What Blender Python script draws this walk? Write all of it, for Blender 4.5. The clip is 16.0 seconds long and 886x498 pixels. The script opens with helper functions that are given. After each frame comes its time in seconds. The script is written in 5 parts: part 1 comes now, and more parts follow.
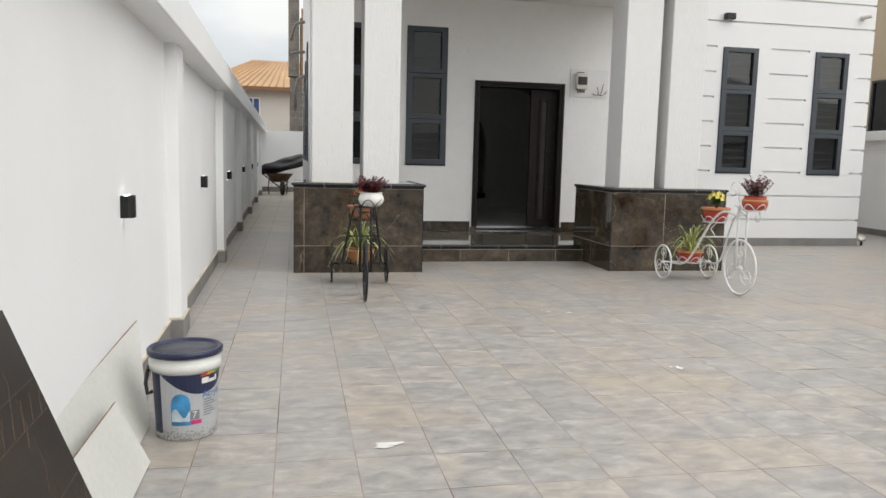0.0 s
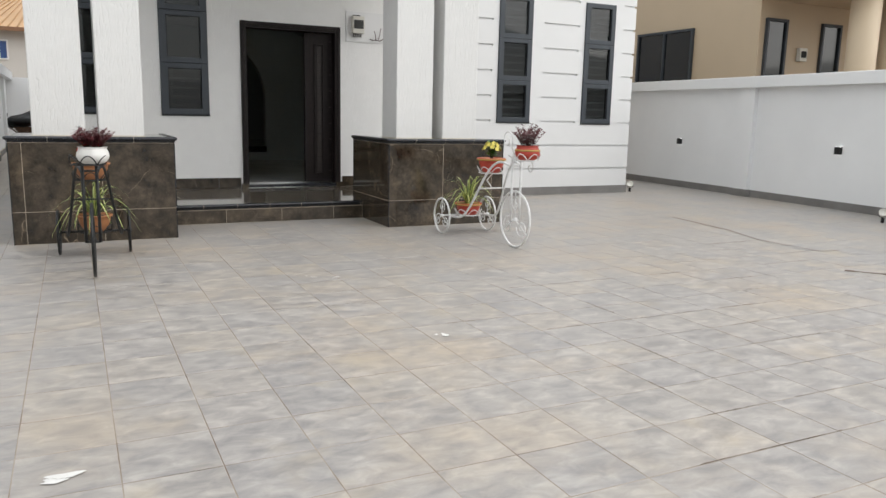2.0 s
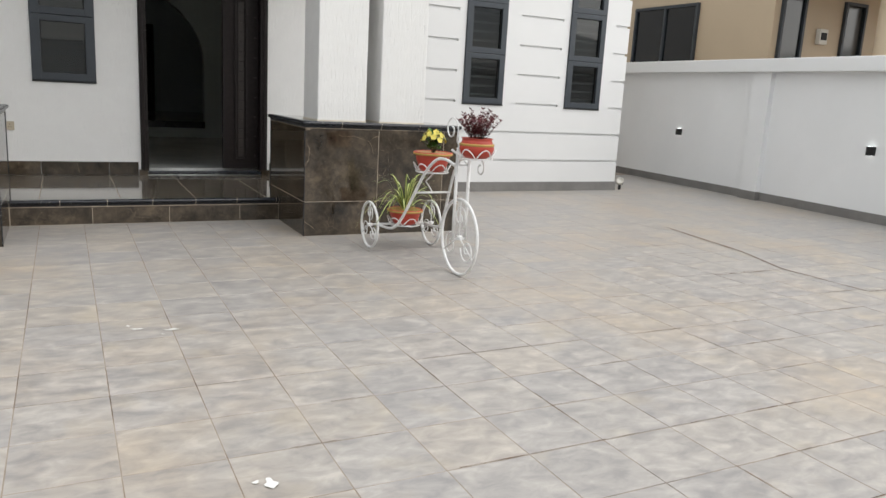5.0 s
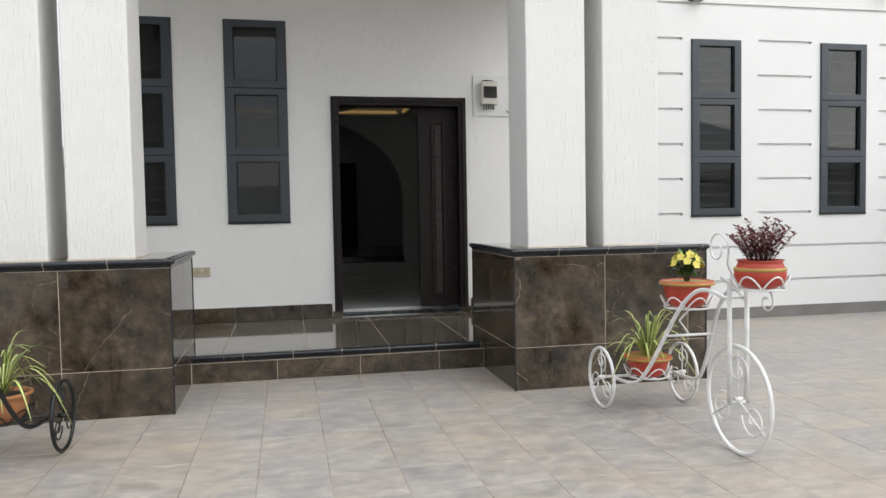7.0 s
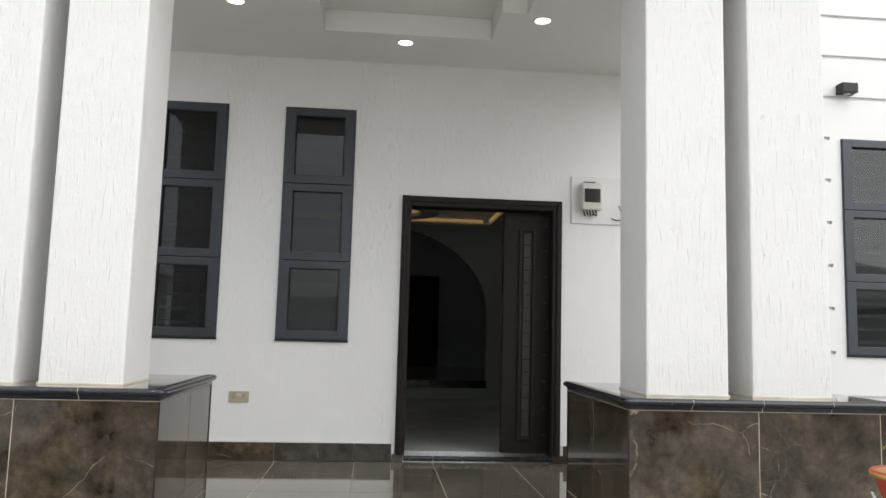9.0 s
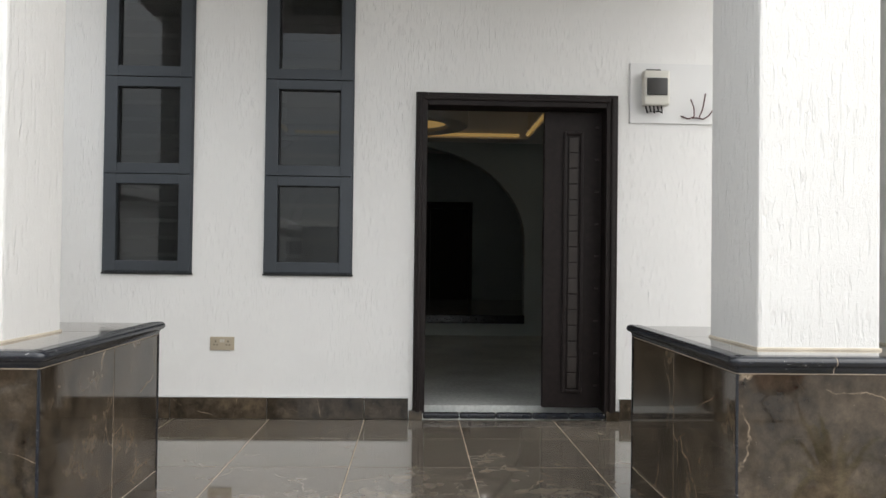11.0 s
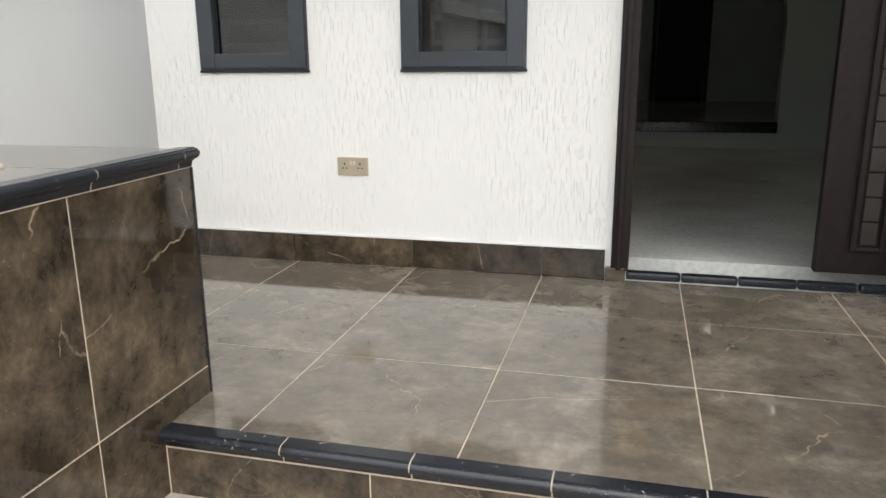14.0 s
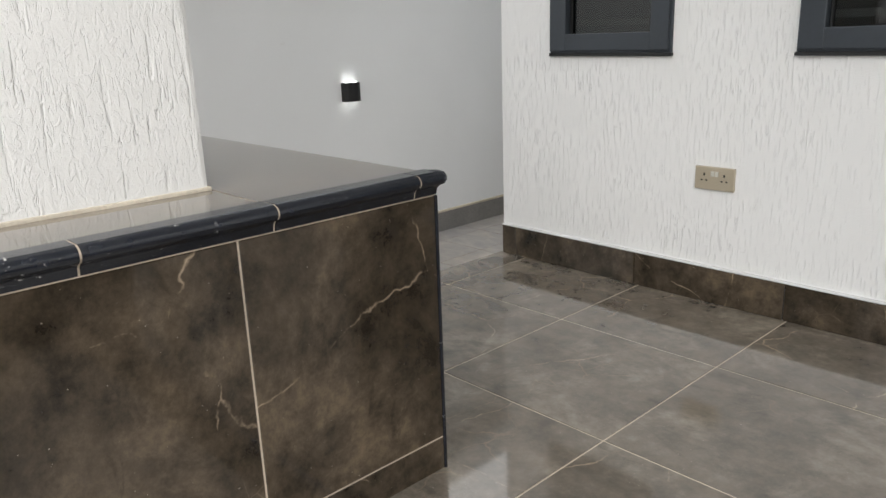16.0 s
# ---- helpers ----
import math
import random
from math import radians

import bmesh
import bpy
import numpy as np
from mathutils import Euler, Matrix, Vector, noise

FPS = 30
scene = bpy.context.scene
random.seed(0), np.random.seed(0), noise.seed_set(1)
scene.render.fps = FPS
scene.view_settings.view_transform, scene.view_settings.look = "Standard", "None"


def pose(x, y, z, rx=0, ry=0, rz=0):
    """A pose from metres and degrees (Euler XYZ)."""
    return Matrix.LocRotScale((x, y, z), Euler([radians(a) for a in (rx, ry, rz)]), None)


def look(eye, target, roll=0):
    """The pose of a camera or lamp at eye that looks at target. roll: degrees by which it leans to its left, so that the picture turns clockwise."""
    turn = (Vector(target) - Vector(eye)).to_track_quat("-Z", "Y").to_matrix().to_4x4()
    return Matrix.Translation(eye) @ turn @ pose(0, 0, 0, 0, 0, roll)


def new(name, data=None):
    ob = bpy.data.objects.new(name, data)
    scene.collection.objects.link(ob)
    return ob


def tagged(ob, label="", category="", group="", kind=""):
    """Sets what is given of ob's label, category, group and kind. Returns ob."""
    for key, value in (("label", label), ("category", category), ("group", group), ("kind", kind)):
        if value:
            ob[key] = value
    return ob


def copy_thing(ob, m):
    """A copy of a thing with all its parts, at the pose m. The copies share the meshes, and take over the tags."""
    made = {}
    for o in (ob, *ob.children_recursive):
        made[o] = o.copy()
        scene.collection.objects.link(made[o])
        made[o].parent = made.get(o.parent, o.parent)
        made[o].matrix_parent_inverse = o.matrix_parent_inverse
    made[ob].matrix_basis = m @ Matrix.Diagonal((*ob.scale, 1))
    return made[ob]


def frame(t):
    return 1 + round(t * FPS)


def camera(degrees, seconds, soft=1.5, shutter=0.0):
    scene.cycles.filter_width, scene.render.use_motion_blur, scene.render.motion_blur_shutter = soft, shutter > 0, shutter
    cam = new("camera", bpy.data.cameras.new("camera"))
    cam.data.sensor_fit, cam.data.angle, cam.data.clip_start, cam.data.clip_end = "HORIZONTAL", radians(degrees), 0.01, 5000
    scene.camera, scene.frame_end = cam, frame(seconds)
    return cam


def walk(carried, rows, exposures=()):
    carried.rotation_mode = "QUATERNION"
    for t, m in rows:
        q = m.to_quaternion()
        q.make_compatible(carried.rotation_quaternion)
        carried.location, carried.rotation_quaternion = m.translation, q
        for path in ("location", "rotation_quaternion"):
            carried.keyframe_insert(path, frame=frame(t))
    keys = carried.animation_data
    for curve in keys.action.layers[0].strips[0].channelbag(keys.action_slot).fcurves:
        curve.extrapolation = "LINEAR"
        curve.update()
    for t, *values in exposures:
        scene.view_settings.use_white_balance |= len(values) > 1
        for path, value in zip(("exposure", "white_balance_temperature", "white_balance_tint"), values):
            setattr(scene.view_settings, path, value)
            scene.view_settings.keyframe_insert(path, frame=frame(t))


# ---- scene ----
cam = camera(61.2, 16.0)
PATH = [
    (0, (-0.014, 0.424, 1.2), (0.371, 2.372, 0.959), 1.4),
    (0.5, (0.012, 0.453, 1.201), (0.454, 2.378, 0.89), 1.5),
    (1, (0.11, 0.56, 1.198), (0.587, 2.475, 0.87), 0.7),
    (1.5, (0.291, 0.689, 1.198), (0.931, 2.559, 0.889), 1.4),
    (2, (0.46, 0.886, 1.175), (1.331, 2.651, 0.823), 1.3),
    (2.5, (0.709, 1.128, 1.15), (1.915, 2.676, 0.763), 0.1),
    (3, (1.021, 1.336, 1.139), (2.528, 2.602, 0.783), 3.9),
    (3.5, (1.272, 1.522, 1.116), (2.836, 2.687, 0.67), 5.8),
    (4, (1.453, 1.788, 1.151), (2.817, 3.167, 0.665), 3.7),
    (4.5, (1.607, 2.052, 1.174), (2.715, 3.67, 0.779), 3.0),
    (5, (1.693, 2.313, 1.194), (2.584, 4.057, 0.787), 3.2),
    (5.2, (1.725, 2.446, 1.195), (2.551, 4.225, 0.804), 1.7),
    (7.3, (2.008, 3.694, 1.155), (2.356, 5.663, 1.197), 0.2),
    (7.5, (2.045, 3.825, 1.156), (2.355, 5.798, 1.274), 1.2),
    (8, (2.118, 4.108, 1.192), (2.345, 6.092, 1.295), 1.5),
    (8.2, (2.131, 4.221, 1.204), (2.343, 6.205, 1.345), 1.4),
    (10.3, (2.331, 5.478, 1.221), (2.431, 7.461, 1.457), 0.7),
    (10.5, (2.334, 5.587, 1.225), (2.447, 7.573, 1.435), -0.3),
    (11, (2.394, 5.851, 1.207), (2.468, 7.85, 1.236), 0.7),
    (11.5, (2.407, 6.142, 1.167), (2.512, 8.134, 1.032), 2.6),
    (12, (2.461, 6.36, 1.148), (2.632, 8.33, 0.844), 0.5),
    (12.5, (2.559, 6.596, 1.14), (2.777, 8.542, 0.729), 2.6),
    (13, (2.569, 6.853, 1.117), (2.736, 8.778, 0.6), 2.6),
    (13.5, (2.505, 7.102, 1.144), (2.439, 9.035, 0.638), 0.4),
    (14, (2.478, 7.332, 1.154), (1.988, 9.206, 0.66), -0.5),
    (14.5, (2.457, 7.508, 1.159), (1.585, 9.231, 0.639), -1.4),
    (15, (2.377, 7.705, 1.165), (1.241, 9.275, 0.67), -0.0),
    (15.5, (2.381, 7.885, 1.173), (1.054, 9.293, 0.665), -2.6),
    (16, (2.466, 8.075, 1.21), (1.057, 9.379, 0.652), -2.1),
]
EXPOSURES = [(0.0, 0.28, 6700, 10), (1.5, 0.15, 6650, 10), (2.2, 0.38, 6600, 10), (3.0, 0.25, 6600, 10), (3.5, -0.05, 6600, 10), (4.0, 0.03, 6600, 10), (4.5, 0.30, 6600, 10), (5.0, 0.40, 6650, 10), (7.5, 0.52, 6550, 10), (8.0, 0.56, 6550, 10), (10.5, 0.7, 6650, 10), (11.0, 0.78, 6650, 10), (12.5, 1.45, 6800, 10), (13.7, 1.42, 6800, 10), (14.5, 1.18, 6700, 10), (15.2, 1.08, 6650, 10), (16.0, 0.92, 6650, 10)]
walk(cam, [(t, look(eye, target, roll)) for t, eye, target, roll in PATH], EXPOSURES)

# ---- world and sun: bright overcast sky ----
world = bpy.data.worlds.new("sky")
scene.world = world
world.use_nodes = True
wn, wl = world.node_tree.nodes, world.node_tree.links
bg = wn["Background"]
sky = wn.new("ShaderNodeTexSky")
sky.sky_type, sky.sun_disc = 'NISHITA', False
sky.sun_elevation, sky.sun_rotation = radians(40), radians(134)
cloud_map = wn.new("ShaderNodeTexCoord")
cloud_scale = wn.new("ShaderNodeMapping")
cloud_scale.inputs["Scale"].default_value = (2.0, 2.0, 5.0)
cloud = wn.new("ShaderNodeTexNoise")
cloud.inputs["Scale"].default_value, cloud.inputs["Detail"].default_value = 1.6, 6.0
cloud_ramp = wn.new("ShaderNodeValToRGB")
cloud_ramp.color_ramp.elements[0].position, cloud_ramp.color_ramp.elements[0].color = 0.35, (5.2, 5.6, 6.1, 1)
cloud_ramp.color_ramp.elements[1].position, cloud_ramp.color_ramp.elements[1].color = 0.62, (7.6, 7.7, 7.6, 1)
cloud_mix = wn.new("ShaderNodeMixRGB")
cloud_mix.inputs[0].default_value = 0.88
wl.new(cloud_map.outputs["Generated"], cloud_scale.inputs[0])
wl.new(cloud_scale.outputs[0], cloud.inputs["Vector"])
wl.new(cloud.outputs["Fac"], cloud_ramp.inputs[0])
wl.new(sky.outputs[0], cloud_mix.inputs[1])
wl.new(cloud_ramp.outputs[0], cloud_mix.inputs[2])
sky_split = wn.new("ShaderNodeSeparateXYZ")
wl.new(cloud_map.outputs["Generated"], sky_split.inputs[0])
overhead = wn.new("ShaderNodeMapRange")
overhead.inputs["From Min"].default_value, overhead.inputs["From Max"].default_value = 0.1, 1.0
overhead.inputs["To Min"].default_value, overhead.inputs["To Max"].default_value = 1.0, 2.3
wl.new(sky_split.outputs["Z"], overhead.inputs["Value"])
sky_scaled = wn.new("ShaderNodeVectorMath")
sky_scaled.operation = 'SCALE'
wl.new(cloud_mix.outputs[0], sky_scaled.inputs[0])
wl.new(overhead.outputs[0], sky_scaled.inputs["Scale"])
wl.new(sky_scaled.outputs[0], bg.inputs[0])
bg.inputs[1].default_value = 0.10
sun_data = bpy.data.lights.new("sun", 'SUN')
sun_data.energy, sun_data.angle, sun_data.color = 1.35, radians(70), (1.0, 0.98, 0.95)
sun = new("sun", sun_data)
sun.matrix_world = look((12.8, -6.5, 12), (2, 4, 0))


# ---- materials ----
def nodes_of(name):
    m = bpy.data.materials.new(name)
    m.use_nodes = True
    return m, m.node_tree.nodes, m.node_tree.links, m.node_tree.nodes["Principled BSDF"]


def ramp_node(n, stops):
    r = n.new("ShaderNodeValToRGB")
    e = r.color_ramp.elements
    e[0].position, e[0].color = stops[0][0], (*stops[0][1], 1)
    e[1].position, e[1].color = stops[-1][0], (*stops[-1][1], 1)
    for p, c in stops[1:-1]:
        k = e.new(p)
        k.color = (*c, 1)
    return r


def noise_node(n, l, scale, detail=4, rough=0.55, stretch=(1, 1, 1), shift=None, distortion=0.0):
    """Noise in world metres; shift: a socket added to the coordinate."""
    geo = n.new("ShaderNodeNewGeometry")
    mp = n.new("ShaderNodeMapping")
    mp.inputs["Scale"].default_value = stretch
    l.new(geo.outputs["Position"], mp.inputs[0])
    if shift is not None:
        l.new(shift, mp.inputs["Location"])
    t = n.new("ShaderNodeTexNoise")
    t.inputs["Scale"].default_value, t.inputs["Detail"].default_value, t.inputs["Roughness"].default_value = scale, detail, rough
    t.inputs["Distortion"].default_value = distortion
    l.new(mp.outputs[0], t.inputs["Vector"])
    return t


def mix_node(n, l, fac, a, b, mode='MIX'):
    m = n.new("ShaderNodeMixRGB")
    m.blend_type = mode
    for sock, v in zip(m.inputs, (fac, a, b)):
        if isinstance(v, (int, float)):
            sock.default_value = v
        elif isinstance(v, tuple):
            sock.default_value = (*v, 1)
        else:
            l.new(v, sock)
    return m.outputs[0]


def bump_node(n, l, p, height, strength, distance):
    b = n.new("ShaderNodeBump")
    b.inputs["Strength"].default_value, b.inputs["Distance"].default_value = strength, distance
    l.new(height, b.inputs["Height"])
    l.new(b.outputs[0], p.inputs["Normal"])


def mat_plain(name, color, rough=0.5, metal=0.0, vary=0.12, scale=14.0, bump=0.15, coat=0.0):
    """A painted or solid surface with two scales of wear."""
    m, n, l, p = nodes_of(name)
    a, b = noise_node(n, l, scale * 0.12, 3), noise_node(n, l, scale * 4, 5)
    r1 = ramp_node(n, [(0.3, tuple(c * (1 - vary) for c in color)), (0.7, tuple(min(1, c * (1 + vary * 0.4)) for c in color))])
    l.new(a.outputs["Fac"], r1.inputs[0])
    r2 = ramp_node(n, [(0.35, (1 - vary * 0.7,) * 3), (0.65, (1, 1, 1))])
    l.new(b.outputs["Fac"], r2.inputs[0])
    l.new(mix_node(n, l, 1.0, r1.outputs[0], r2.outputs[0], 'MULTIPLY'), p.inputs["Base Color"])
    p.inputs["Roughness"].default_value, p.inputs["Metallic"].default_value = rough, metal
    p.inputs["Coat Weight"].default_value = coat
    if bump:
        bump_node(n, l, p, b.outputs["Fac"], bump, 0.004)
    return m


def mat_stucco(name, color, streak=0.5, strength=0.6, scale=75.0, depth=0.006, stretch=0.14, lumps=0.0):
    """White render scored with short upright grooves."""
    m, n, l, p = nodes_of(name)
    streaks = noise_node(n, l, scale, 4, 0.55, (1, 1, stretch), distortion=0.12)
    second = noise_node(n, l, scale * 1.6, 3, 0.6, (1, 1, 0.3), distortion=0.4)
    pits = noise_node(n, l, 190, 4, 0.6)
    patch = noise_node(n, l, 4.5 if not lumps else 9.0, 4, 0.6)
    groove = ramp_node(n, [(0.36, (0, 0, 0)), (0.44, (0.9, 0.9, 0.9)), (0.7, (1, 1, 1))])
    l.new(streaks.outputs["Fac"], groove.inputs[0])
    groove2 = ramp_node(n, [(0.30, (0.4, 0.4, 0.4)), (0.36, (1, 1, 1))])
    l.new(second.outputs["Fac"], groove2.inputs[0])
    both = mix_node(n, l, 1.0, groove.outputs[0], groove2.outputs[0], 'MULTIPLY')
    blend = ramp_node(n, [(0.36, (streak * 0.15,) * 3), (0.62, (streak,) * 3)])
    l.new(patch.outputs["Fac"], blend.inputs[0])
    h = mix_node(n, l, blend.outputs[0], (0.9, 0.9, 0.9), both)
    h = mix_node(n, l, 0.24, h, pits.outputs["Fac"])
    if lumps:
        lump = noise_node(n, l, 26, 5, 0.6, (1, 1, 0.7), distortion=0.5)
        worm = noise_node(n, l, 70, 3, 0.5, (1, 1, 0.45), distortion=1.2)
        crust = ramp_node(n, [(0.52, (0, 0, 0)), (0.58, (1, 1, 1))])
        l.new(worm.outputs["Fac"], crust.inputs[0])
        h = mix_node(n, l, lumps, h, lump.outputs["Fac"])
        h = mix_node(n, l, lumps * 0.45, h, crust.outputs[0])
    tone = ramp_node(n, [(0.3, tuple(c * 0.96 for c in color)), (0.7, color)])
    l.new(patch.outputs["Fac"], tone.inputs[0])
    l.new(tone.outputs[0], p.inputs["Base Color"])
    p.inputs["Roughness"].default_value = 0.62
    bump_node(n, l, p, h, strength, depth)
    return m


def mat_wall_paint(name, color):
    """Smooth painted render with faint roller marks, scuffs and dust."""
    m, n, l, p = nodes_of(name)
    big, fine = noise_node(n, l, 0.9, 4, 0.6), noise_node(n, l, 60, 4)
    scuff = noise_node(n, l, 3.0, 8, 0.75, (1, 1, 2.5))
    tone = ramp_node(n, [(0.3, tuple(c * 0.94 for c in color)), (0.7, color)])
    l.new(big.outputs["Fac"], tone.inputs[0])
    dirt = ramp_node(n, [(0.22, (0.78, 0.74, 0.68)), (0.34, (1, 1, 1))])
    l.new(scuff.outputs["Fac"], dirt.inputs[0])
    l.new(mix_node(n, l, 0.5, tone.outputs[0], dirt.outputs[0], 'MULTIPLY'), p.inputs["Base Color"])
    p.inputs["Roughness"].default_value = 0.55
    bump_node(n, l, p, fine.outputs["Fac"], 0.12, 0.003)
    return m


def mat_yard_tile(name):
    """Grey ceramic paving with soft clouding, each tile of its own shade, and rust-brown stains."""
    m, n, l, p = nodes_of(name)
    info = n.new("ShaderNodeObjectInfo")
    isl = n.new("ShaderNodeNewGeometry")
    rnd = n.new("ShaderNodeMath")
    rnd.operation = 'ADD'
    l.new(info.outputs["Random"], rnd.inputs[0])
    l.new(isl.outputs["Random Per Island"], rnd.inputs[1])
    frac = n.new("ShaderNodeMath")
    frac.operation = 'FRACT'
    l.new(rnd.outputs[0], frac.inputs[0])
    far = n.new("ShaderNodeMath")
    far.operation = 'MULTIPLY'
    far.inputs[1].default_value = 40.0
    l.new(frac.outputs[0], far.inputs[0])
    clouds = noise_node(n, l, 11.0, 5, 0.6, (0.75, 1.25, 1), far.outputs[0], 0.5)
    fine = noise_node(n, l, 90, 4)
    stain = noise_node(n, l, 0.75, 6, 0.62)
    base = ramp_node(n, [(0.33, (0.238, 0.229, 0.222)), (0.47, (0.303, 0.287, 0.272)), (0.56, (0.343, 0.324, 0.303)), (0.69, (0.418, 0.393, 0.364))])
    l.new(clouds.outputs["Fac"], base.inputs[0])
    shade = ramp_node(n, [(0.0, (0.92, 0.92, 0.93)), (0.45, (0.975, 0.965, 0.955)), (0.85, (1.01, 0.985, 0.95)), (1.0, (1.04, 0.995, 0.935))])
    l.new(frac.outputs[0], shade.inputs[0])
    c = mix_node(n, l, 1.0, base.outputs[0], shade.outputs[0], 'MULTIPLY')
    mask = ramp_node(n, [(0.50, (0, 0, 0)), (0.68, (0.6, 0.6, 0.6))])
    l.new(stain.outputs["Fac"], mask.inputs[0])
    mask2 = mix_node(n, l, 1.0, mask.outputs[0], clouds.outputs["Fac"], 'MULTIPLY')
    c = mix_node(n, l, mask2, c, (0.42, 0.31, 0.19))
    yellow = noise_node(n, l, 3.2, 3, 0.5, (1, 1, 1), far.outputs[0])
    ymask = ramp_node(n, [(0.58, (0, 0, 0)), (0.74, (0.24, 0.24, 0.24))])
    l.new(yellow.outputs["Fac"], ymask.inputs[0])
    c = mix_node(n, l, ymask.outputs[0], c, (0.46, 0.37, 0.23))
    l.new(c, p.inputs["Base Color"])
    rr = ramp_node(n, [(0.3, (0.34,) * 3), (0.7, (0.52,) * 3)])
    l.new(clouds.outputs["Fac"], rr.inputs[0])
    l.new(rr.outputs[0], p.inputs["Roughness"])
    bump_node(n, l, p, fine.outputs["Fac"], 0.08, 0.002)
    return m


def mat_marble(name, rough=0.07, lift=1.0, coat=0.0, contrast=1.0):
    """Polished dark brown marble-look porcelain with tan clouds and pale cracks."""
    m, n, l, p = nodes_of(name)
    info = n.new("ShaderNodeObjectInfo")
    far = n.new("ShaderNodeMath")
    far.operation = 'MULTIPLY'
    far.inputs[1].default_value = 60.0
    l.new(info.outputs["Random"], far.inputs[0])
    clouds = noise_node(n, l, 3.4, 9, 0.72, (1, 1, 1), far.outputs[0], 0.3)
    smoke = noise_node(n, l, 9.0, 9, 0.72, (1, 1, 0.9), far.outputs[0], 0.0)
    wob = noise_node(n, l, 3.0, 6, 0.5, (1, 1, 1), far.outputs[0])
    bend = n.new("ShaderNodeVectorMath")
    bend.operation = 'SCALE'
    bend.inputs["Scale"].default_value = 0.22
    l.new(wob.outputs["Color"], bend.inputs[0])
    geo = n.new("ShaderNodeNewGeometry")
    moved = n.new("ShaderNodeVectorMath")
    l.new(geo.outputs["Position"], moved.inputs[0])
    l.new(bend.outputs[0], moved.inputs[1])
    moved2 = n.new("ShaderNodeVectorMath")
    l.new(moved.outputs[0], moved2.inputs[0])
    l.new(far.outputs[0], moved2.inputs[1])
    vein = n.new("ShaderNodeTexVoronoi")
    vein.feature = 'DISTANCE_TO_EDGE'
    vein.inputs["Scale"].default_value = 1.5
    l.new(moved2.outputs[0], vein.inputs["Vector"])
    gate_n = noise_node(n, l, 5.0, 5, 0.7, (1, 1, 1), far.outputs[0])
    speck = noise_node(n, l, 120, 2)
    # low contrast takes greyer, flatter tones, for the copy paled by reflected walls
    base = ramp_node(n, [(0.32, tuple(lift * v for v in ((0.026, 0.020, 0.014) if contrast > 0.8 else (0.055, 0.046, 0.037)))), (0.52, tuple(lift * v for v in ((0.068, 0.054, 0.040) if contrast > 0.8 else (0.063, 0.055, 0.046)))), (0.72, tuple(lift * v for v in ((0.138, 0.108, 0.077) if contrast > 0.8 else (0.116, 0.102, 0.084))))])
    l.new(clouds.outputs["Fac"], base.inputs[0])
    sm = ramp_node(n, [(0.33, (1 - 0.55 * contrast,) * 3), (0.68, (1 + 0.6 * contrast, 1 + 0.55 * contrast, 1 + 0.46 * contrast))])
    l.new(smoke.outputs["Fac"], sm.inputs[0])
    c = mix_node(n, l, 1.0, base.outputs[0], sm.outputs[0], 'MULTIPLY')
    line = ramp_node(n, [(0.0, (0.9, 0.9, 0.9)), (0.0015, (0.5, 0.5, 0.5)), (0.004, (0, 0, 0))])
    l.new(vein.outputs["Distance"], line.inputs[0])
    gate = ramp_node(n, [(0.47, (0, 0, 0)), (0.60, (0.85, 0.85, 0.85))])
    l.new(gate_n.outputs["Fac"], gate.inputs[0])
    lm = mix_node(n, l, 1.0, line.outputs[0], gate.outputs[0], 'MULTIPLY')
    c = mix_node(n, l, lm, c, (0.40, 0.31, 0.22))
    net = n.new("ShaderNodeTexVoronoi")
    net.feature = 'DISTANCE_TO_EDGE'
    net.inputs["Scale"].default_value = 8.0
    l.new(moved2.outputs[0], net.inputs["Vector"])
    thread = ramp_node(n, [(0.0, (0.5, 0.5, 0.5)), (0.008, (0.12, 0.12, 0.12)), (0.022, (0, 0, 0))])
    l.new(net.outputs["Distance"], thread.inputs[0])
    where = noise_node(n, l, 2.6, 4, 0.6, (1, 1, 1), far.outputs[0])
    patch = ramp_node(n, [(0.56, (0, 0, 0)), (0.68, (0.9, 0.9, 0.9))])
    l.new(where.outputs["Fac"], patch.inputs[0])
    c = mix_node(n, l, mix_node(n, l, 1.0, thread.outputs[0], patch.outputs[0], 'MULTIPLY'), c, (0.30, 0.22, 0.15))
    smear = noise_node(n, l, 5.5, 6, 0.65, (0.5, 1.6, 1.0), far.outputs[0], 0.8)
    dark = ramp_node(n, [(0.60, (0, 0, 0)), (0.68, (0.5 * contrast,) * 3)])
    l.new(smear.outputs["Fac"], dark.inputs[0])
    c = mix_node(n, l, dark.outputs[0], c, (0.022, 0.017, 0.013))
    sp = ramp_node(n, [(0.75, (0, 0, 0)), (0.78, (0.5, 0.5, 0.5))])
    l.new(speck.outputs["Fac"], sp.inputs[0])
    c = mix_node(n, l, sp.outputs[0], c, (0.45, 0.4, 0.34))
    l.new(c, p.inputs["Base Color"])
    rr = ramp_node(n, [(0.35, (rough * 0.7,) * 3), (0.7, (rough * 1.6,) * 3)])
    l.new(smoke.outputs["Fac"], rr.inputs[0])
    l.new(rr.outputs[0], p.inputs["Roughness"])
    p.inputs["Coat Weight"].default_value, p.inputs["Coat Roughness"].default_value = coat, 0.04
    return m


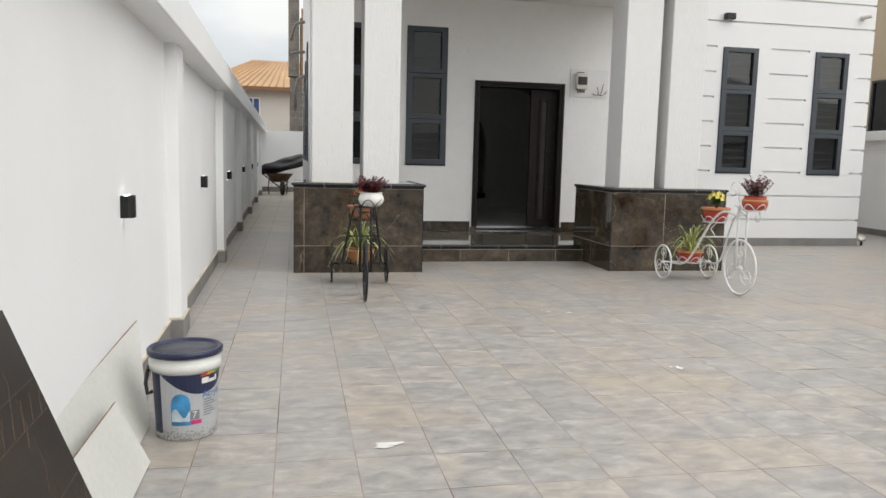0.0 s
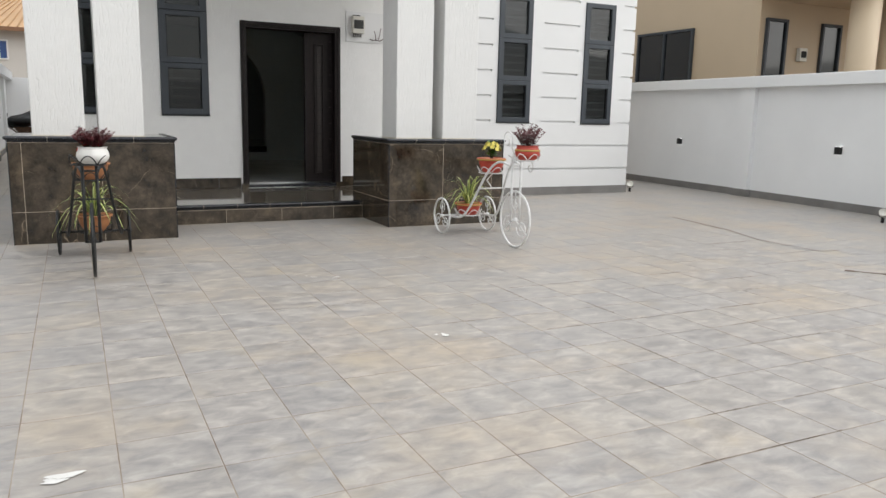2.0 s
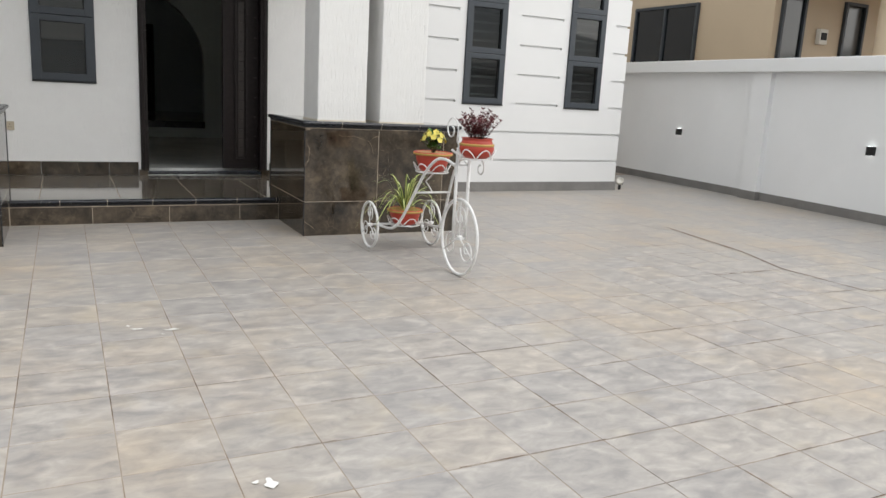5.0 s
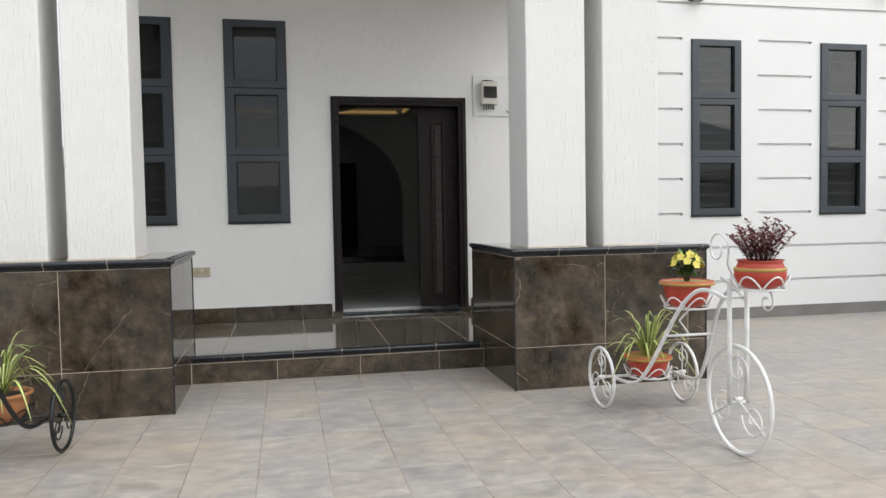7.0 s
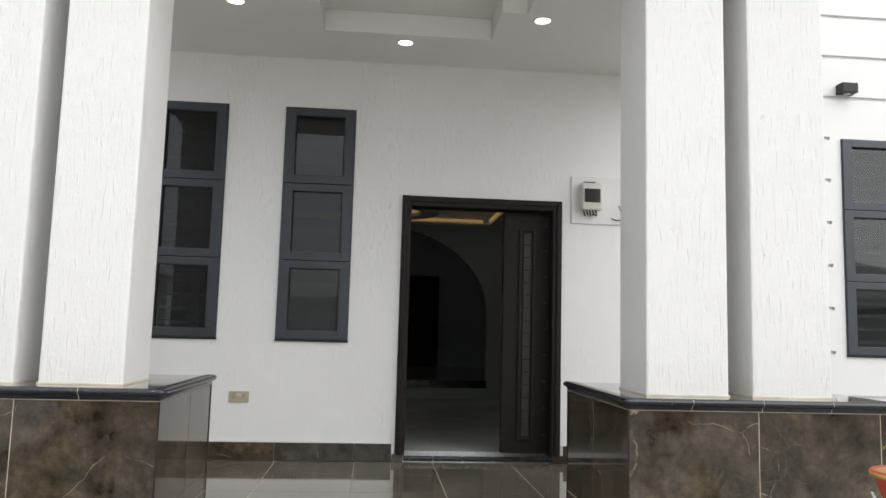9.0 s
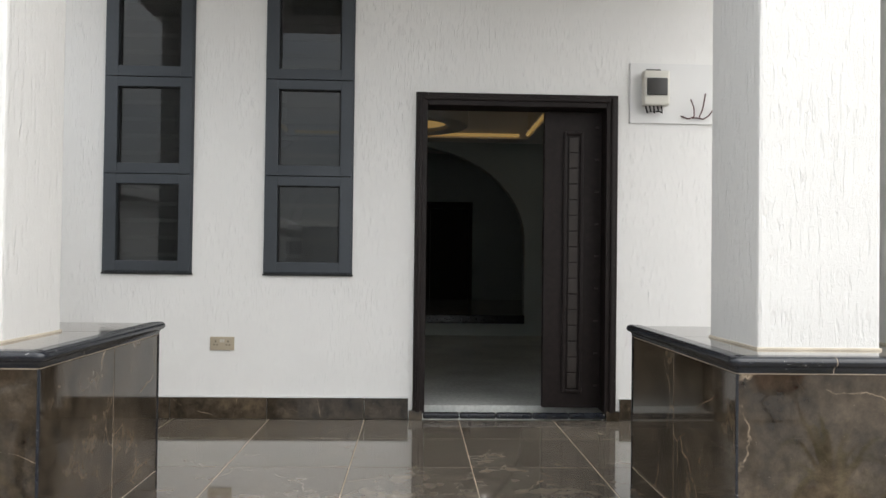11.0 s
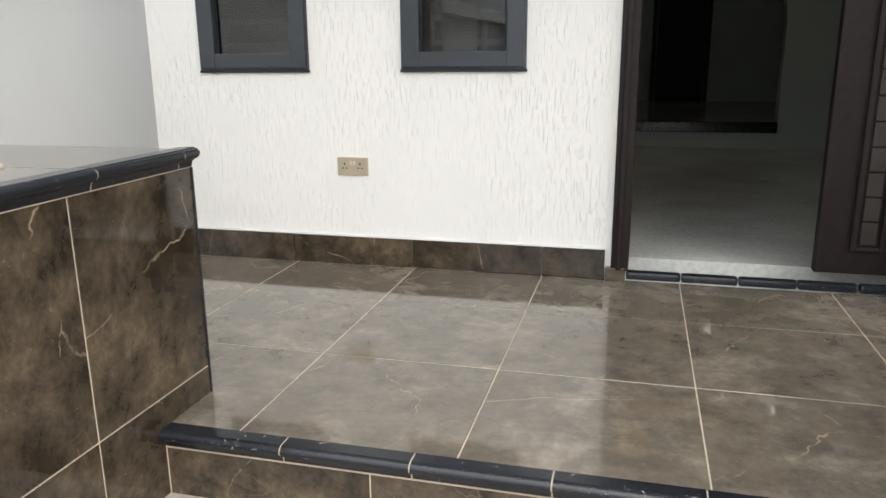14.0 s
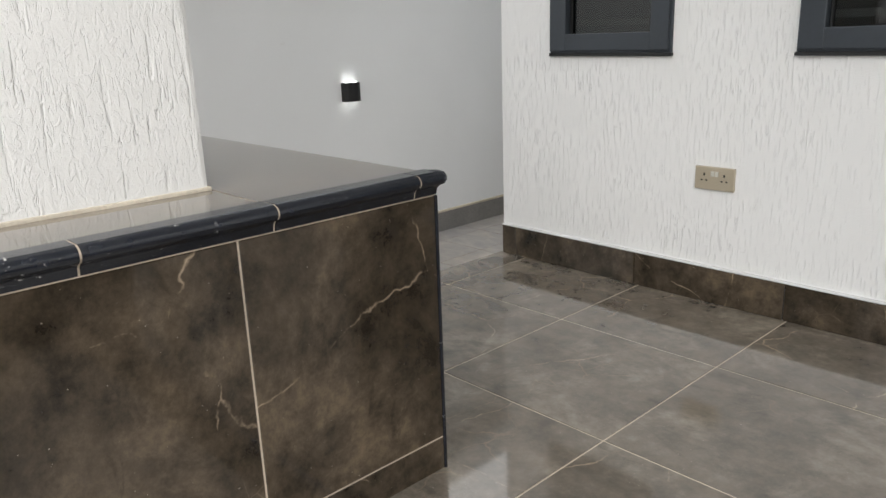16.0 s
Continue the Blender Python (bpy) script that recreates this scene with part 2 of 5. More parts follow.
def mat_chipped(name, color, rough, amount=0.66, flecks=(0.5, 0.48, 0.45)):
    """A dark finish with pale chips and paint flecks."""
    m, n, l, p = nodes_of(name)
    chip = noise_node(n, l, 55, 6, 0.75, (1, 1, 2.2), None, 0.6)
    where = noise_node(n, l, 7, 3)
    tone = noise_node(n, l, 30, 4)
    r1 = ramp_node(n, [(amount, (0, 0, 0)), (amount + 0.04, (0.9, 0.9, 0.9))])
    r2 = ramp_node(n, [(0.48, (0, 0, 0)), (0.6, (1, 1, 1))])
    r3 = ramp_node(n, [(0.3, tuple(0.7 * c for c in color)), (0.7, tuple(1.25 * c for c in color))])
    l.new(chip.outputs["Fac"], r1.inputs[0])
    l.new(where.outputs["Fac"], r2.inputs[0])
    l.new(tone.outputs["Fac"], r3.inputs[0])
    l.new(mix_node(n, l, mix_node(n, l, 1.0, r1.outputs[0], r2.outputs[0], 'MULTIPLY'), r3.outputs[0], flecks), p.inputs["Base Color"])
    p.inputs["Roughness"].default_value = rough
    return m


def mat_blocks(name):
    """Bare grey sandcrete, stained."""
    return mat_plain(name, (0.20, 0.18, 0.155), 0.9, 0, 0.4, 20, 0.6)


def mat_glow(name, color, strength):
    m, n, l, p = nodes_of(name)
    p.inputs["Base Color"].default_value = (*color, 1)
    p.inputs["Emission Color"].default_value, p.inputs["Emission Strength"].default_value = (*color, 1), strength
    return m


def mat_glass(name, tint, rough=0.02):
    m, n, l, p = nodes_of(name)
    p.inputs["Base Color"].default_value = (*tint, 1)
    p.inputs["Roughness"].default_value, p.inputs["IOR"].default_value = rough, 1.5
    p.inputs["Transmission Weight"].default_value = 1.0
    return m


WHITE_WALL = mat_wall_paint("white_wall_paint", (0.71, 0.71, 0.705))
YARD_WALL = mat_wall_paint("perimeter_wall_paint", (0.78, 0.785, 0.785))
STUCCO = mat_stucco("scored_white_render", (0.78, 0.775, 0.76), 1.0, 0.8, 140, 0.0055, 0.09)
STUCCO_COL = mat_stucco("coarse_white_render", (0.68, 0.675, 0.66), 1.0, 0.75, 60, 0.009, 0.14, 0.2)
CEILING = mat_wall_paint("ceiling_paint", (0.72, 0.71, 0.69))
YARD_TILE = mat_yard_tile("grey_paving_tile")
GROUT, n_, l_, p_ = nodes_of("brown_grout")
g_big, g_fine = noise_node(n_, l_, 2.2, 5, 0.65), noise_node(n_, l_, 60, 4)
g_ramp = ramp_node(n_, [(0.34, (0.09, 0.058, 0.038)), (0.45, (0.28, 0.215, 0.16)), (0.60, (0.40, 0.345, 0.29))])
l_.new(g_big.outputs["Fac"], g_ramp.inputs[0])
l_.new(mix_node(n_, l_, 0.35, g_ramp.outputs[0], g_fine.outputs["Fac"], 'MULTIPLY'), p_.inputs["Base Color"])
p_.inputs["Roughness"].default_value = 0.92
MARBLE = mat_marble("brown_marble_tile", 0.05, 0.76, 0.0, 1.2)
# same marble, base colour lifted to imitate white walls reflected in level faces
MARBLE_REFLECT_PALE = mat_marble("brown_marble_reflection_paled", 0.06, 2.0, 0.3, 0.6)
PALE_GROUT = mat_plain("pale_grout", (0.48, 0.40, 0.31), 0.85, 0, 0.25, 40, 0.2)
NOSING = mat_chipped("black_bullnose_glaze", (0.010, 0.012, 0.017), 0.24, 0.62)
SKIRT_GREY = mat_plain("grey_skirting", (0.215, 0.205, 0.195), 0.55, 0, 0.25, 20, 0.1)
ALU = mat_plain("dark_grey_aluminium", (0.045, 0.053, 0.063), 0.42, 0.25, 0.12, 20, 0.03)
RUBBER = mat_plain("black_gasket", (0.01, 0.01, 0.011), 0.7, 0, 0.1, 20, 0)
GLASS = mat_glass("tinted_glass", (0.085, 0.105, 0.112))
DOOR_DARK = mat_chipped("dark_brown_steel_door", (0.014, 0.010, 0.0095), 0.5, 0.73, (0.3, 0.27, 0.25))
DOOR_DARK.node_tree.nodes["Principled BSDF"].inputs["Specular IOR Level"].default_value = 0.22
DOOR_PANEL = mat_plain("brown_door_inlay", (0.022, 0.015, 0.012), 0.55, 0.0, 0.3, 60, 0.3)
BLACK_LAMP = mat_plain("black_lamp_metal", (0.012, 0.012, 0.012), 0.4, 0.3, 0.2, 30, 0.05)
LAMP_GLOW = mat_glow("cool_led", (0.95, 1.0, 0.97), 9.0)
DOWN_GLOW = mat_glow("downlight_led", (1.0, 0.98, 0.94), 2.6)
COVE_GLOW = mat_glow("warm_cove_led", (1.0, 0.66, 0.24), 0.13)
PLASTIC = mat_plain("ivory_plastic", (0.62, 0.6, 0.54), 0.35, 0, 0.06, 30, 0.02)
BRASS = mat_plain("champagne_metal_plate", (0.52, 0.45, 0.34), 0.4, 0.35, 0.1, 50, 0.03)
TAN = mat_wall_paint("tan_facade_paint", (0.50, 0.40, 0.28))
ROOF_ORANGE = mat_plain("orange_sheet_roof", (0.50, 0.31, 0.16), 0.5, 0.1, 0.15, 6, 0.05)
FACADE_GREY = mat_wall_paint("pale_facade", (0.55, 0.52, 0.48))
BLOCKS = mat_blocks("sandcrete_block")
MORTAR = mat_plain("mortar", (0.33, 0.31, 0.28), 0.95, 0, 0.3, 30, 0.4)
RED_POT = mat_plain("red_painted_clay", (0.50, 0.055, 0.03), 0.42, 0, 0.22, 40, 0.06)
GOLD_PAINT = mat_plain("gold_band_paint", (0.45, 0.28, 0.07), 0.45, 0.2, 0.25, 60, 0.05)
TERRACOTTA = mat_plain("terracotta", (0.40, 0.17, 0.07), 0.6, 0, 0.25, 40, 0.1)
WHITE_POT = mat_plain("white_painted_clay", (0.72, 0.71, 0.68), 0.4, 0, 0.12, 40, 0.05)
SOIL = mat_plain("potting_soil", (0.03, 0.02, 0.014), 0.95, 0, 0.5, 200, 0.8)
WHITE_IRON = mat_plain("chipped_white_enamel", (0.74, 0.74, 0.73), 0.4, 0, 0.16, 120, 0.12)
BLACK_IRON = mat_plain("black_enamel_iron", (0.012, 0.013, 0.014), 0.4, 0.2, 0.3, 80, 0.08)


# ---- building helpers ----
def part(name, bm, material, parent=None, label=""):
    me = bpy.data.meshes.new(name)
    bm.to_mesh(me)
    bm.free()
    for mt in (material if isinstance(material, (list, tuple)) else (material,)):
        me.materials.append(mt)
    ob = new(name, me)
    if parent is not None:
        ob.parent = parent
    if label:
        ob["label"] = label
    return ob


def thing(name, label, category, m=None, group="", kind=""):
    ob = new(name)
    ob.empty_display_size = 0.1
    if m is not None:
        ob.matrix_world = m
    return tagged(ob, label, category, group, kind)


def structure(ob, label, category):
    return tagged(ob, label, category, "", "structure")


def add_box(bm, x0, x1, y0, y1, z0, z1, bevel=0.0):
    r = bmesh.ops.create_cube(bm, size=1.0, matrix=Matrix.Translation(((x0 + x1) / 2, (y0 + y1) / 2, (z0 + z1) / 2)) @ Matrix.Diagonal((x1 - x0, y1 - y0, z1 - z0, 1)))
    if bevel:
        es = list({e for v in r["verts"] for e in v.link_edges})
        bmesh.ops.bevel(bm, geom=es, offset=bevel, segments=2, profile=0.6, affect='EDGES')
    return r["verts"]


def box(x0, x1, y0, y1, z0, z1, bevel=0.0):
    bm = bmesh.new()
    add_box(bm, x0, x1, y0, y1, z0, z1, bevel)
    return bm


def add_tube(bm, pts, r, sides=8, closed=False, taper=None):
    """A round bar along a run of points."""
    pts = [Vector(p) for p in pts]
    rings, n, ref = [], len(pts), None
    for i, p in enumerate(pts):
        a = pts[(i - 1) % n] if (closed or i > 0) else p
        b = pts[(i + 1) % n] if (closed or i < n - 1) else p
        d = (b - a).normalized()
        if ref is None:
            ref = d.orthogonal().normalized()
        ref = (ref - d * ref.dot(d)).normalized()
        s = d.cross(ref)
        rr = r if taper is None else r * taper(i / max(1, n - 1))
        rings.append([bm.verts.new(p + rr * (math.cos(k * math.tau / sides) * ref + math.sin(k * math.tau / sides) * s)) for k in range(sides)])
    for i in range(n if closed else n - 1):
        a, b = rings[i], rings[(i + 1) % n]
        off = 0
        if closed and i == n - 1:
            off = min(range(sides), key=lambda o: (a[0].co - b[o].co).length)
        for k in range(sides):
            f = bm.faces.new((a[k], a[(k + 1) % sides], b[(k + 1 + off) % sides], b[(k + off) % sides]))
            f.smooth = True
    if not closed:
        bm.faces.new(rings[0][::-1])
        bm.faces.new(rings[-1])


def tube(pts, r, sides=8, closed=False, taper=None):
    bm = bmesh.new()
    add_tube(bm, pts, r, sides, closed, taper)
    return bm


def add_lathe(bm, profile, sides=28, center=(0, 0, 0)):
    """Turn a profile of (radius, z) round the upright axis."""
    c = Vector(center)
    rings = []
    for r, z in profile:
        rings.append([bm.verts.new(c + Vector((max(r, 1e-4) * math.cos(k * math.tau / sides), max(r, 1e-4) * math.sin(k * math.tau / sides), z))) for k in range(sides)])
    for a, b in zip(rings, rings[1:]):
        for k in range(sides):
            f = bm.faces.new((a[k], a[(k + 1) % sides], b[(k + 1) % sides], b[k]))
            f.smooth = True
    bm.faces.new(rings[0][::-1])
    bm.faces.new(rings[-1])


def lathe(profile, sides=28, center=(0, 0, 0)):
    bm = bmesh.new()
    add_lathe(bm, profile, sides, center)
    return bm


def wall_with_holes(bm, xs, zs, holes, y0, y1):
    """A wall in x and z with rectangular holes (x0, x1, z0, z1), cut along the given breaks."""
    xs = sorted(set(xs) | {h[0] for h in holes} | {h[1] for h in holes})
    zs = sorted(set(zs) | {h[2] for h in holes} | {h[3] for h in holes})
    nx, nz = len(xs) - 1, len(zs) - 1
    solid = [[not any(h[0] < (xs[i] + xs[i + 1]) / 2 < h[1] and h[2] < (zs[k] + zs[k + 1]) / 2 < h[3] for h in holes) for k in range(nz)] for i in range(nx)]
    cache = {}

    def v(i, y, k):
        if (i, y, k) not in cache:
            cache[i, y, k] = bm.verts.new((xs[i], y, zs[k]))
        return cache[i, y, k]
    for i in range(nx):
        for k in range(nz):
            if not solid[i][k]:
                continue
            bm.faces.new((v(i, y0, k), v(i + 1, y0, k), v(i + 1, y0, k + 1), v(i, y0, k + 1)))
            bm.faces.new((v(i, y1, k), v(i, y1, k + 1), v(i + 1, y1, k + 1), v(i + 1, y1, k)))
            if i == 0 or not solid[i - 1][k]:
                bm.faces.new((v(i, y0, k), v(i, y0, k + 1), v(i, y1, k + 1), v(i, y1, k)))
            if i == nx - 1 or not solid[i + 1][k]:
                bm.faces.new((v(i + 1, y0, k), v(i + 1, y1, k), v(i + 1, y1, k + 1), v(i + 1, y0, k + 1)))
            if k == 0 or not solid[i][k - 1]:
                bm.faces.new((v(i, y0, k), v(i, y1, k), v(i + 1, y1, k), v(i + 1, y0, k)))
            if k == nz - 1 or not solid[i][k + 1]:
                bm.faces.new((v(i, y0, k + 1), v(i + 1, y0, k + 1), v(i + 1, y1, k + 1), v(i, y1, k + 1)))


# ---- the plan ----
WALL_Y = 10.60            # porch wall
WING_Y = 10.555           # wing wall face
PORCH_Z = 0.197
HOUSE_L, WING_R = 0.165, 8.525
PED_Y0, PED_TOP = 8.118, 0.919
STEP_Y = 8.90
CEIL_Z = 3.35
LEFT_X = -0.80
ROOM_Z = 0.245


def left_x(y):
    return LEFT_X - 0.008 - 0.0155 * (y - 5.3)


def right_x(y):
    return 9.59 + 0.079 * (y - 2.93)


PORCH_WINDOWS = [(0.445, 0.998), (1.442, 1.998)]
WING_WINDOWS = [(6.050, 6.618), (7.557, 8.125)]
WIN_Z0, WIN_Z1 = 1.107, 2.945
WING_Z0, WING_Z1 = 1.090, 2.898
DOOR_X0, DOOR_X1, DOOR_TOP = 2.388, 3.680, 2.270

# ---- ground ----
ground = structure(part("ground", box(-60, 90, -60, 110, -0.4, -0.0007), GROUT), "brown earth and mortar bed under the paving", "ground")

# ---- perimeter walls ----
m_left = Matrix.Translation((left_x(0), 0, 0)) @ Matrix.Rotation(math.atan(0.0155), 4, 'Z') @ Matrix.Translation((-LEFT_X, 0, 0))
bm = bmesh.new()
add_box(bm, LEFT_X - 0.2, LEFT_X, -3.3, 25.2, -0.3, 1.86)
y = 5.37 - 3.5 * 2
while y < 24:
    add_box(bm, LEFT_X - 0.1, LEFT_X + 0.075, y, y + 0.30, -0.1, 1.86)
    y += 3.5
structure(part("wall_west", bm, YARD_WALL), "white rendered perimeter wall with shallow pilasters", "wall").matrix_world = m_left
structure(part("wall_cap_west", box(LEFT_X - 0.35, LEFT_X + 0.17, -3.3, 25.4, 1.86, 2.085, 0.01), YARD_WALL), "white projecting coping of the perimeter wall", "coping").matrix_world = m_left
bm = bmesh.new()
add_box(bm, LEFT_X - 0.05, LEFT_X + 0.012, -3.3, 25.0, -0.05, 0.12, 0.003)
y = 5.37 - 3.5 * 2
while y < 24:
    add_box(bm, LEFT_X - 0.05, LEFT_X + 0.088, y - 0.012, y + 0.312, -0.05, 0.13, 0.003)
    y += 3.5
structure(part("baseboard_west", bm, SKIRT_GREY), "grey tile skirting along the perimeter wall", "baseboard").matrix_world = m_left

turn = math.atan(0.079)
bm = bmesh.new()
L = 27.0
add_box(bm, 0, 0.2, -8.0, L, -0.3, 1.70)
PIL = [-0.75, 2.63, 5.98, 9.62, 13.0]
for y in PIL:
    add_box(bm, -0.07, 0.1, y - 0.15, y + 0.15, -0.1, 1.70)
m_right = Matrix.Translation((right_x(0), 0, 0)) @ Matrix.Rotation(-turn, 4, 'Z')
ob = structure(part("wall_east", bm, YARD_WALL), "white rendered perimeter wall with shallow pilasters", "wall")
ob.matrix_world = m_right
ob = structure(part("wall_cap_east", box(-0.12, 0.35, -8.0, L, 1.70, 1.872, 0.012), YARD_WALL), "white projecting coping of the perimeter wall", "coping")
ob.matrix_world = m_right
bm = bmesh.new()
add_box(bm, -0.012, 0.05, -8.0, L, -0.05, 0.11, 0.003)
for y in PIL:
    add_box(bm, -0.084, 0.05, y - 0.162, y + 0.162, -0.05, 0.115, 0.003)
ob = structure(part("baseboard_east", bm, SKIRT_GREY), "grey tile skirting along the perimeter wall", "baseboard")
ob.matrix_world = m_right
structure(part("wall_north", box(LEFT_X - 0.6, 12.6, 25.0, 25.2, -0.3, 1.93), YARD_WALL), "white rendered back wall of the plot", "wall")
structure(part("baseboard_north", box(LEFT_X - 0.28, 11.2, 24.985, 24.999, -0.05, 0.16, 0.003), SKIRT_GREY), "grey tile skirting along the back wall", "baseboard")
structure(part("wall_south", box(LEFT_X - 0.2, 9.2, -3.5, -3.3, -0.3, 2.0), YARD_WALL), "white rendered street wall of the plot", "wall")

# ---- house ----
bm = bmesh.new()
holes = [(a, b, WIN_Z0, WIN_Z1) for a, b in PORCH_WINDOWS] + [(DOOR_X0 + 0.03, DOOR_X1 - 0.03, -0.1, DOOR_TOP - 0.03)]
wall_with_holes(bm, [HOUSE_L, 5.2], [-0.1, 3.6], holes, WALL_Y, WALL_Y + 0.22)
structure(part("wall_porch", bm, STUCCO), "white scored render wall behind the porch", "wall")
GR = 0.014
GROOVES = [0.397 + 0.3573 * k for k in range(0, 17)]
wholes = [(a, b, WING_Z0, WING_Z1) for a, b in WING_WINDOWS]
for z in GROOVES:
    if WING_Z0 - 0.1 < z < WING_Z1 + 0.05:
        for a, b in ((5.2, 5.955), (6.82, 7.455), (8.29, WING_R)):
            wholes.append((a, b, z - GR, z + GR))
    else:
        wholes.append((5.2, WING_R, z - GR, z + GR))
wing_face = structure(new("wall_wing_face"), "white rendered wing wall scored with level grooves", "wall")
full = [-0.1] + [z for z in GROOVES if not WING_Z0 - 0.1 < z < WING_Z1 + 0.05] + [6.6]
for z0, z1 in zip(full, full[1:]):
    bm = bmesh.new()
    lo, hi = (z0 + GR if z0 > 0 else z0), (z1 - GR if z1 < 6.5 else z1)
    wall_with_holes(bm, [5.2, WING_R], [lo, hi], [h for h in wholes if h[2] > lo and h[3] < hi], WING_Y, WING_Y + 0.028)
    part("rendered_course", bm, WHITE_WALL, wing_face)
bm = bmesh.new()
wall_with_holes(bm, [5.2, WING_R - 0.02], [-0.1, 6.6], [(a, b, WING_Z0, WING_Z1) for a, b in WING_WINDOWS], WING_Y + 0.028, WING_Y + 0.24)
structure(part("wall_wing", bm, WHITE_WALL), "white rendered wing wall core", "wall")
structure(part("wall_house_east", box(WING_R - 0.24, WING_R - 0.02, WING_Y + 0.24, 21, -0.1, 6.6), WHITE_WALL), "white rendered side wall of the house", "wall")
SIDE_WINS = [(12.2, 12.75), (14.6, 15.15), (17.4, 17.95)]
bm = bmesh.new()
wall_with_holes(bm, [WALL_Y + 0.22, 21], [-0.1, 6.6], [(a, b, WIN_Z0, 2.9) for a, b in SIDE_WINS], -HOUSE_L - 0.2, -HOUSE_L)
bmesh.ops.rotate(bm, verts=bm.verts, cent=(0, 0, 0), matrix=Matrix.Rotation(radians(90), 3, 'Z'))
structure(part("wall_house_west", bm, WHITE_WALL), "white rendered side wall of the house", "wall")
structure(part("wall_house_north", box(HOUSE_L, WING_R - 0.02, 21, 21.2, -0.1, 6.6), WHITE_WALL), "white rendered rear wall of the house", "wall")
structure(part("roof", box(HOUSE_L - 0.1, WING_R + 0.1, WALL_Y, 21.3, 6.6, 6.8), WHITE_WALL), "flat roof slab of the house", "roof")
structure(part("wall_upper", box(HOUSE_L, 5.2, WALL_Y, WALL_Y + 0.22, 3.6, 6.6), WHITE_WALL), "white upper storey wall", "wall")
bm = bmesh.new()
add_box(bm, 0.04, 4.66, 8.22, 8.74, CEIL_Z, 3.79)
add_box(bm, 0.04, 4.66, 8.74, WALL_Y, CEIL_Z + 0.16, 3.79)
for x0, x1, y0, y1 in ((0.04, 1.30, 8.74, WALL_Y), (3.16, 4.66, 8.74, WALL_Y), (1.30, 3.16, 8.74, 8.78), (1.30, 1.765, 9.50, WALL_Y), (2.987, 3.16, 9.50, WALL_Y), (1.765, 2.987, 9.985, WALL_Y)):
    add_box(bm, x0, x1, y0, y1, CEIL_Z, CEIL_Z + 0.16)
structure(part("ceiling", bm, CEILING), "white porch ceiling with a stepped recess", "ceiling")
# thin facings added over the recess faces, whiter to imitate daylight from outside
bm = bmesh.new()
for x0, x1, y in ((1.768, 2.984, 9.985), (1.303, 1.765, 9.50), (2.987, 3.157, 9.50)):
    add_box(bm, x0, x1, y - 0.005, y - 0.0005, CEIL_Z - 0.002, CEIL_Z + 0.158)
structure(part("trim_ceiling_recess", bm, mat_wall_paint("recess_daylight_white", (0.84, 0.835, 0.82))), "added facings on the ceiling recess, whitened to imitate daylight", "trim")

# ---- porch floor base, pedestals ----
structure(part("porch_slab", box(HOUSE_L - 0.02, 5.2, STEP_Y + 0.0145, WALL_Y, -0.1, PORCH_Z - 0.0016), PALE_GROUT), "raised porch slab under the floor tiles", "floor")
for side, x0, x1, y1 in (("west", -0.035, 1.285, 9.15), ("east", 3.385, 4.745, 9.22)):
    structure(part("pedestal_" + side, box(x0 + 0.0016, x1 - 0.0016, PED_Y0 + 0.0016, y1 - 0.0016, -0.1, PED_TOP - 0.0026), PALE_GROUT), "masonry porch pedestal clad in dark marble tile", "pedestal")
for x0, x1 in ((0.145, 0.566), (0.675, 1.055), (3.550, 3.972), (4.096, 4.512)):
    bm = box(x0, x1, 8.335, 8.745, PED_TOP - 0.02, CEIL_Z + 0.01, 0.012)
    ob = structure(part("column", bm, STUCCO_COL), "square porch column in coarse white scored render", "column")
    ob["group"] = "porch columns"

# ---- interior of the house ----
# base colour raised here to imitate daylight falling in through the door
structure(part("floor_inside", box(HOUSE_L + 0.2, WING_R - 0.26, WALL_Y + 0.22, 15.5, 0.0, ROOM_Z), mat_plain("pale_polished_floor_daylit", (0.64, 0.66, 0.64), 0.16, 0, 0.25, 10, 0)), "pale polished tile floor of the hall", "floor")
# same tile without the painted daylight, hence darker
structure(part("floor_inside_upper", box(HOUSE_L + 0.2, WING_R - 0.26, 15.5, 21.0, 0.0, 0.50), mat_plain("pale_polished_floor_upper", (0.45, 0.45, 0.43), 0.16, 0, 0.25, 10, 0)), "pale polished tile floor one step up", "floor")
structure(part("ceiling_inside", box(HOUSE_L + 0.2, WING_R - 0.26, WALL_Y + 0.22, 21.0, 3.12, 3.3), CEILING), "white ceiling of the hall", "ceiling")
HALL = mat_wall_paint("hall_paint", (0.42, 0.47, 0.45))
bm = bmesh.new()
add_box(bm, 5.2, 5.35, WALL_Y + 0.22, 21.0, 0, 3.12)
structure(part("wall_hall_east", bm, HALL), "grey painted hall wall", "wall")
structure(part("wall_hall_north", box(HOUSE_L + 0.2, 5.2, 19.3, 19.45, 0.50, 3.12), HALL), "grey painted end wall of the hall", "wall")
bm = bmesh.new()
ARCH_X0, ARCH_X1, ARCH_SPRING = 0.75, 3.80, 1.45
c, rad = (ARCH_X0 + ARCH_X1) / 2, (ARCH_X1 - ARCH_X0) / 2
edge = [(c + rad * math.cos(a), ARCH_SPRING + 0.80 * rad * math.sin(a)) for a in [k * math.pi / 24 for k in range(25)]]
edge = [(ARCH_X1, ROOM_Z)] + edge + [(ARCH_X0, ROOM_Z)]
outer = [(5.2, ROOM_Z)] + [(5.2, min(3.12, z)) if x > c + rad * 0.7 else (x, 3.12) if x > c - rad * 0.7 else (HOUSE_L + 0.2, min(3.12, z)) for x, z in edge[1:-1]] + [(HOUSE_L + 0.2, ROOM_Z)]
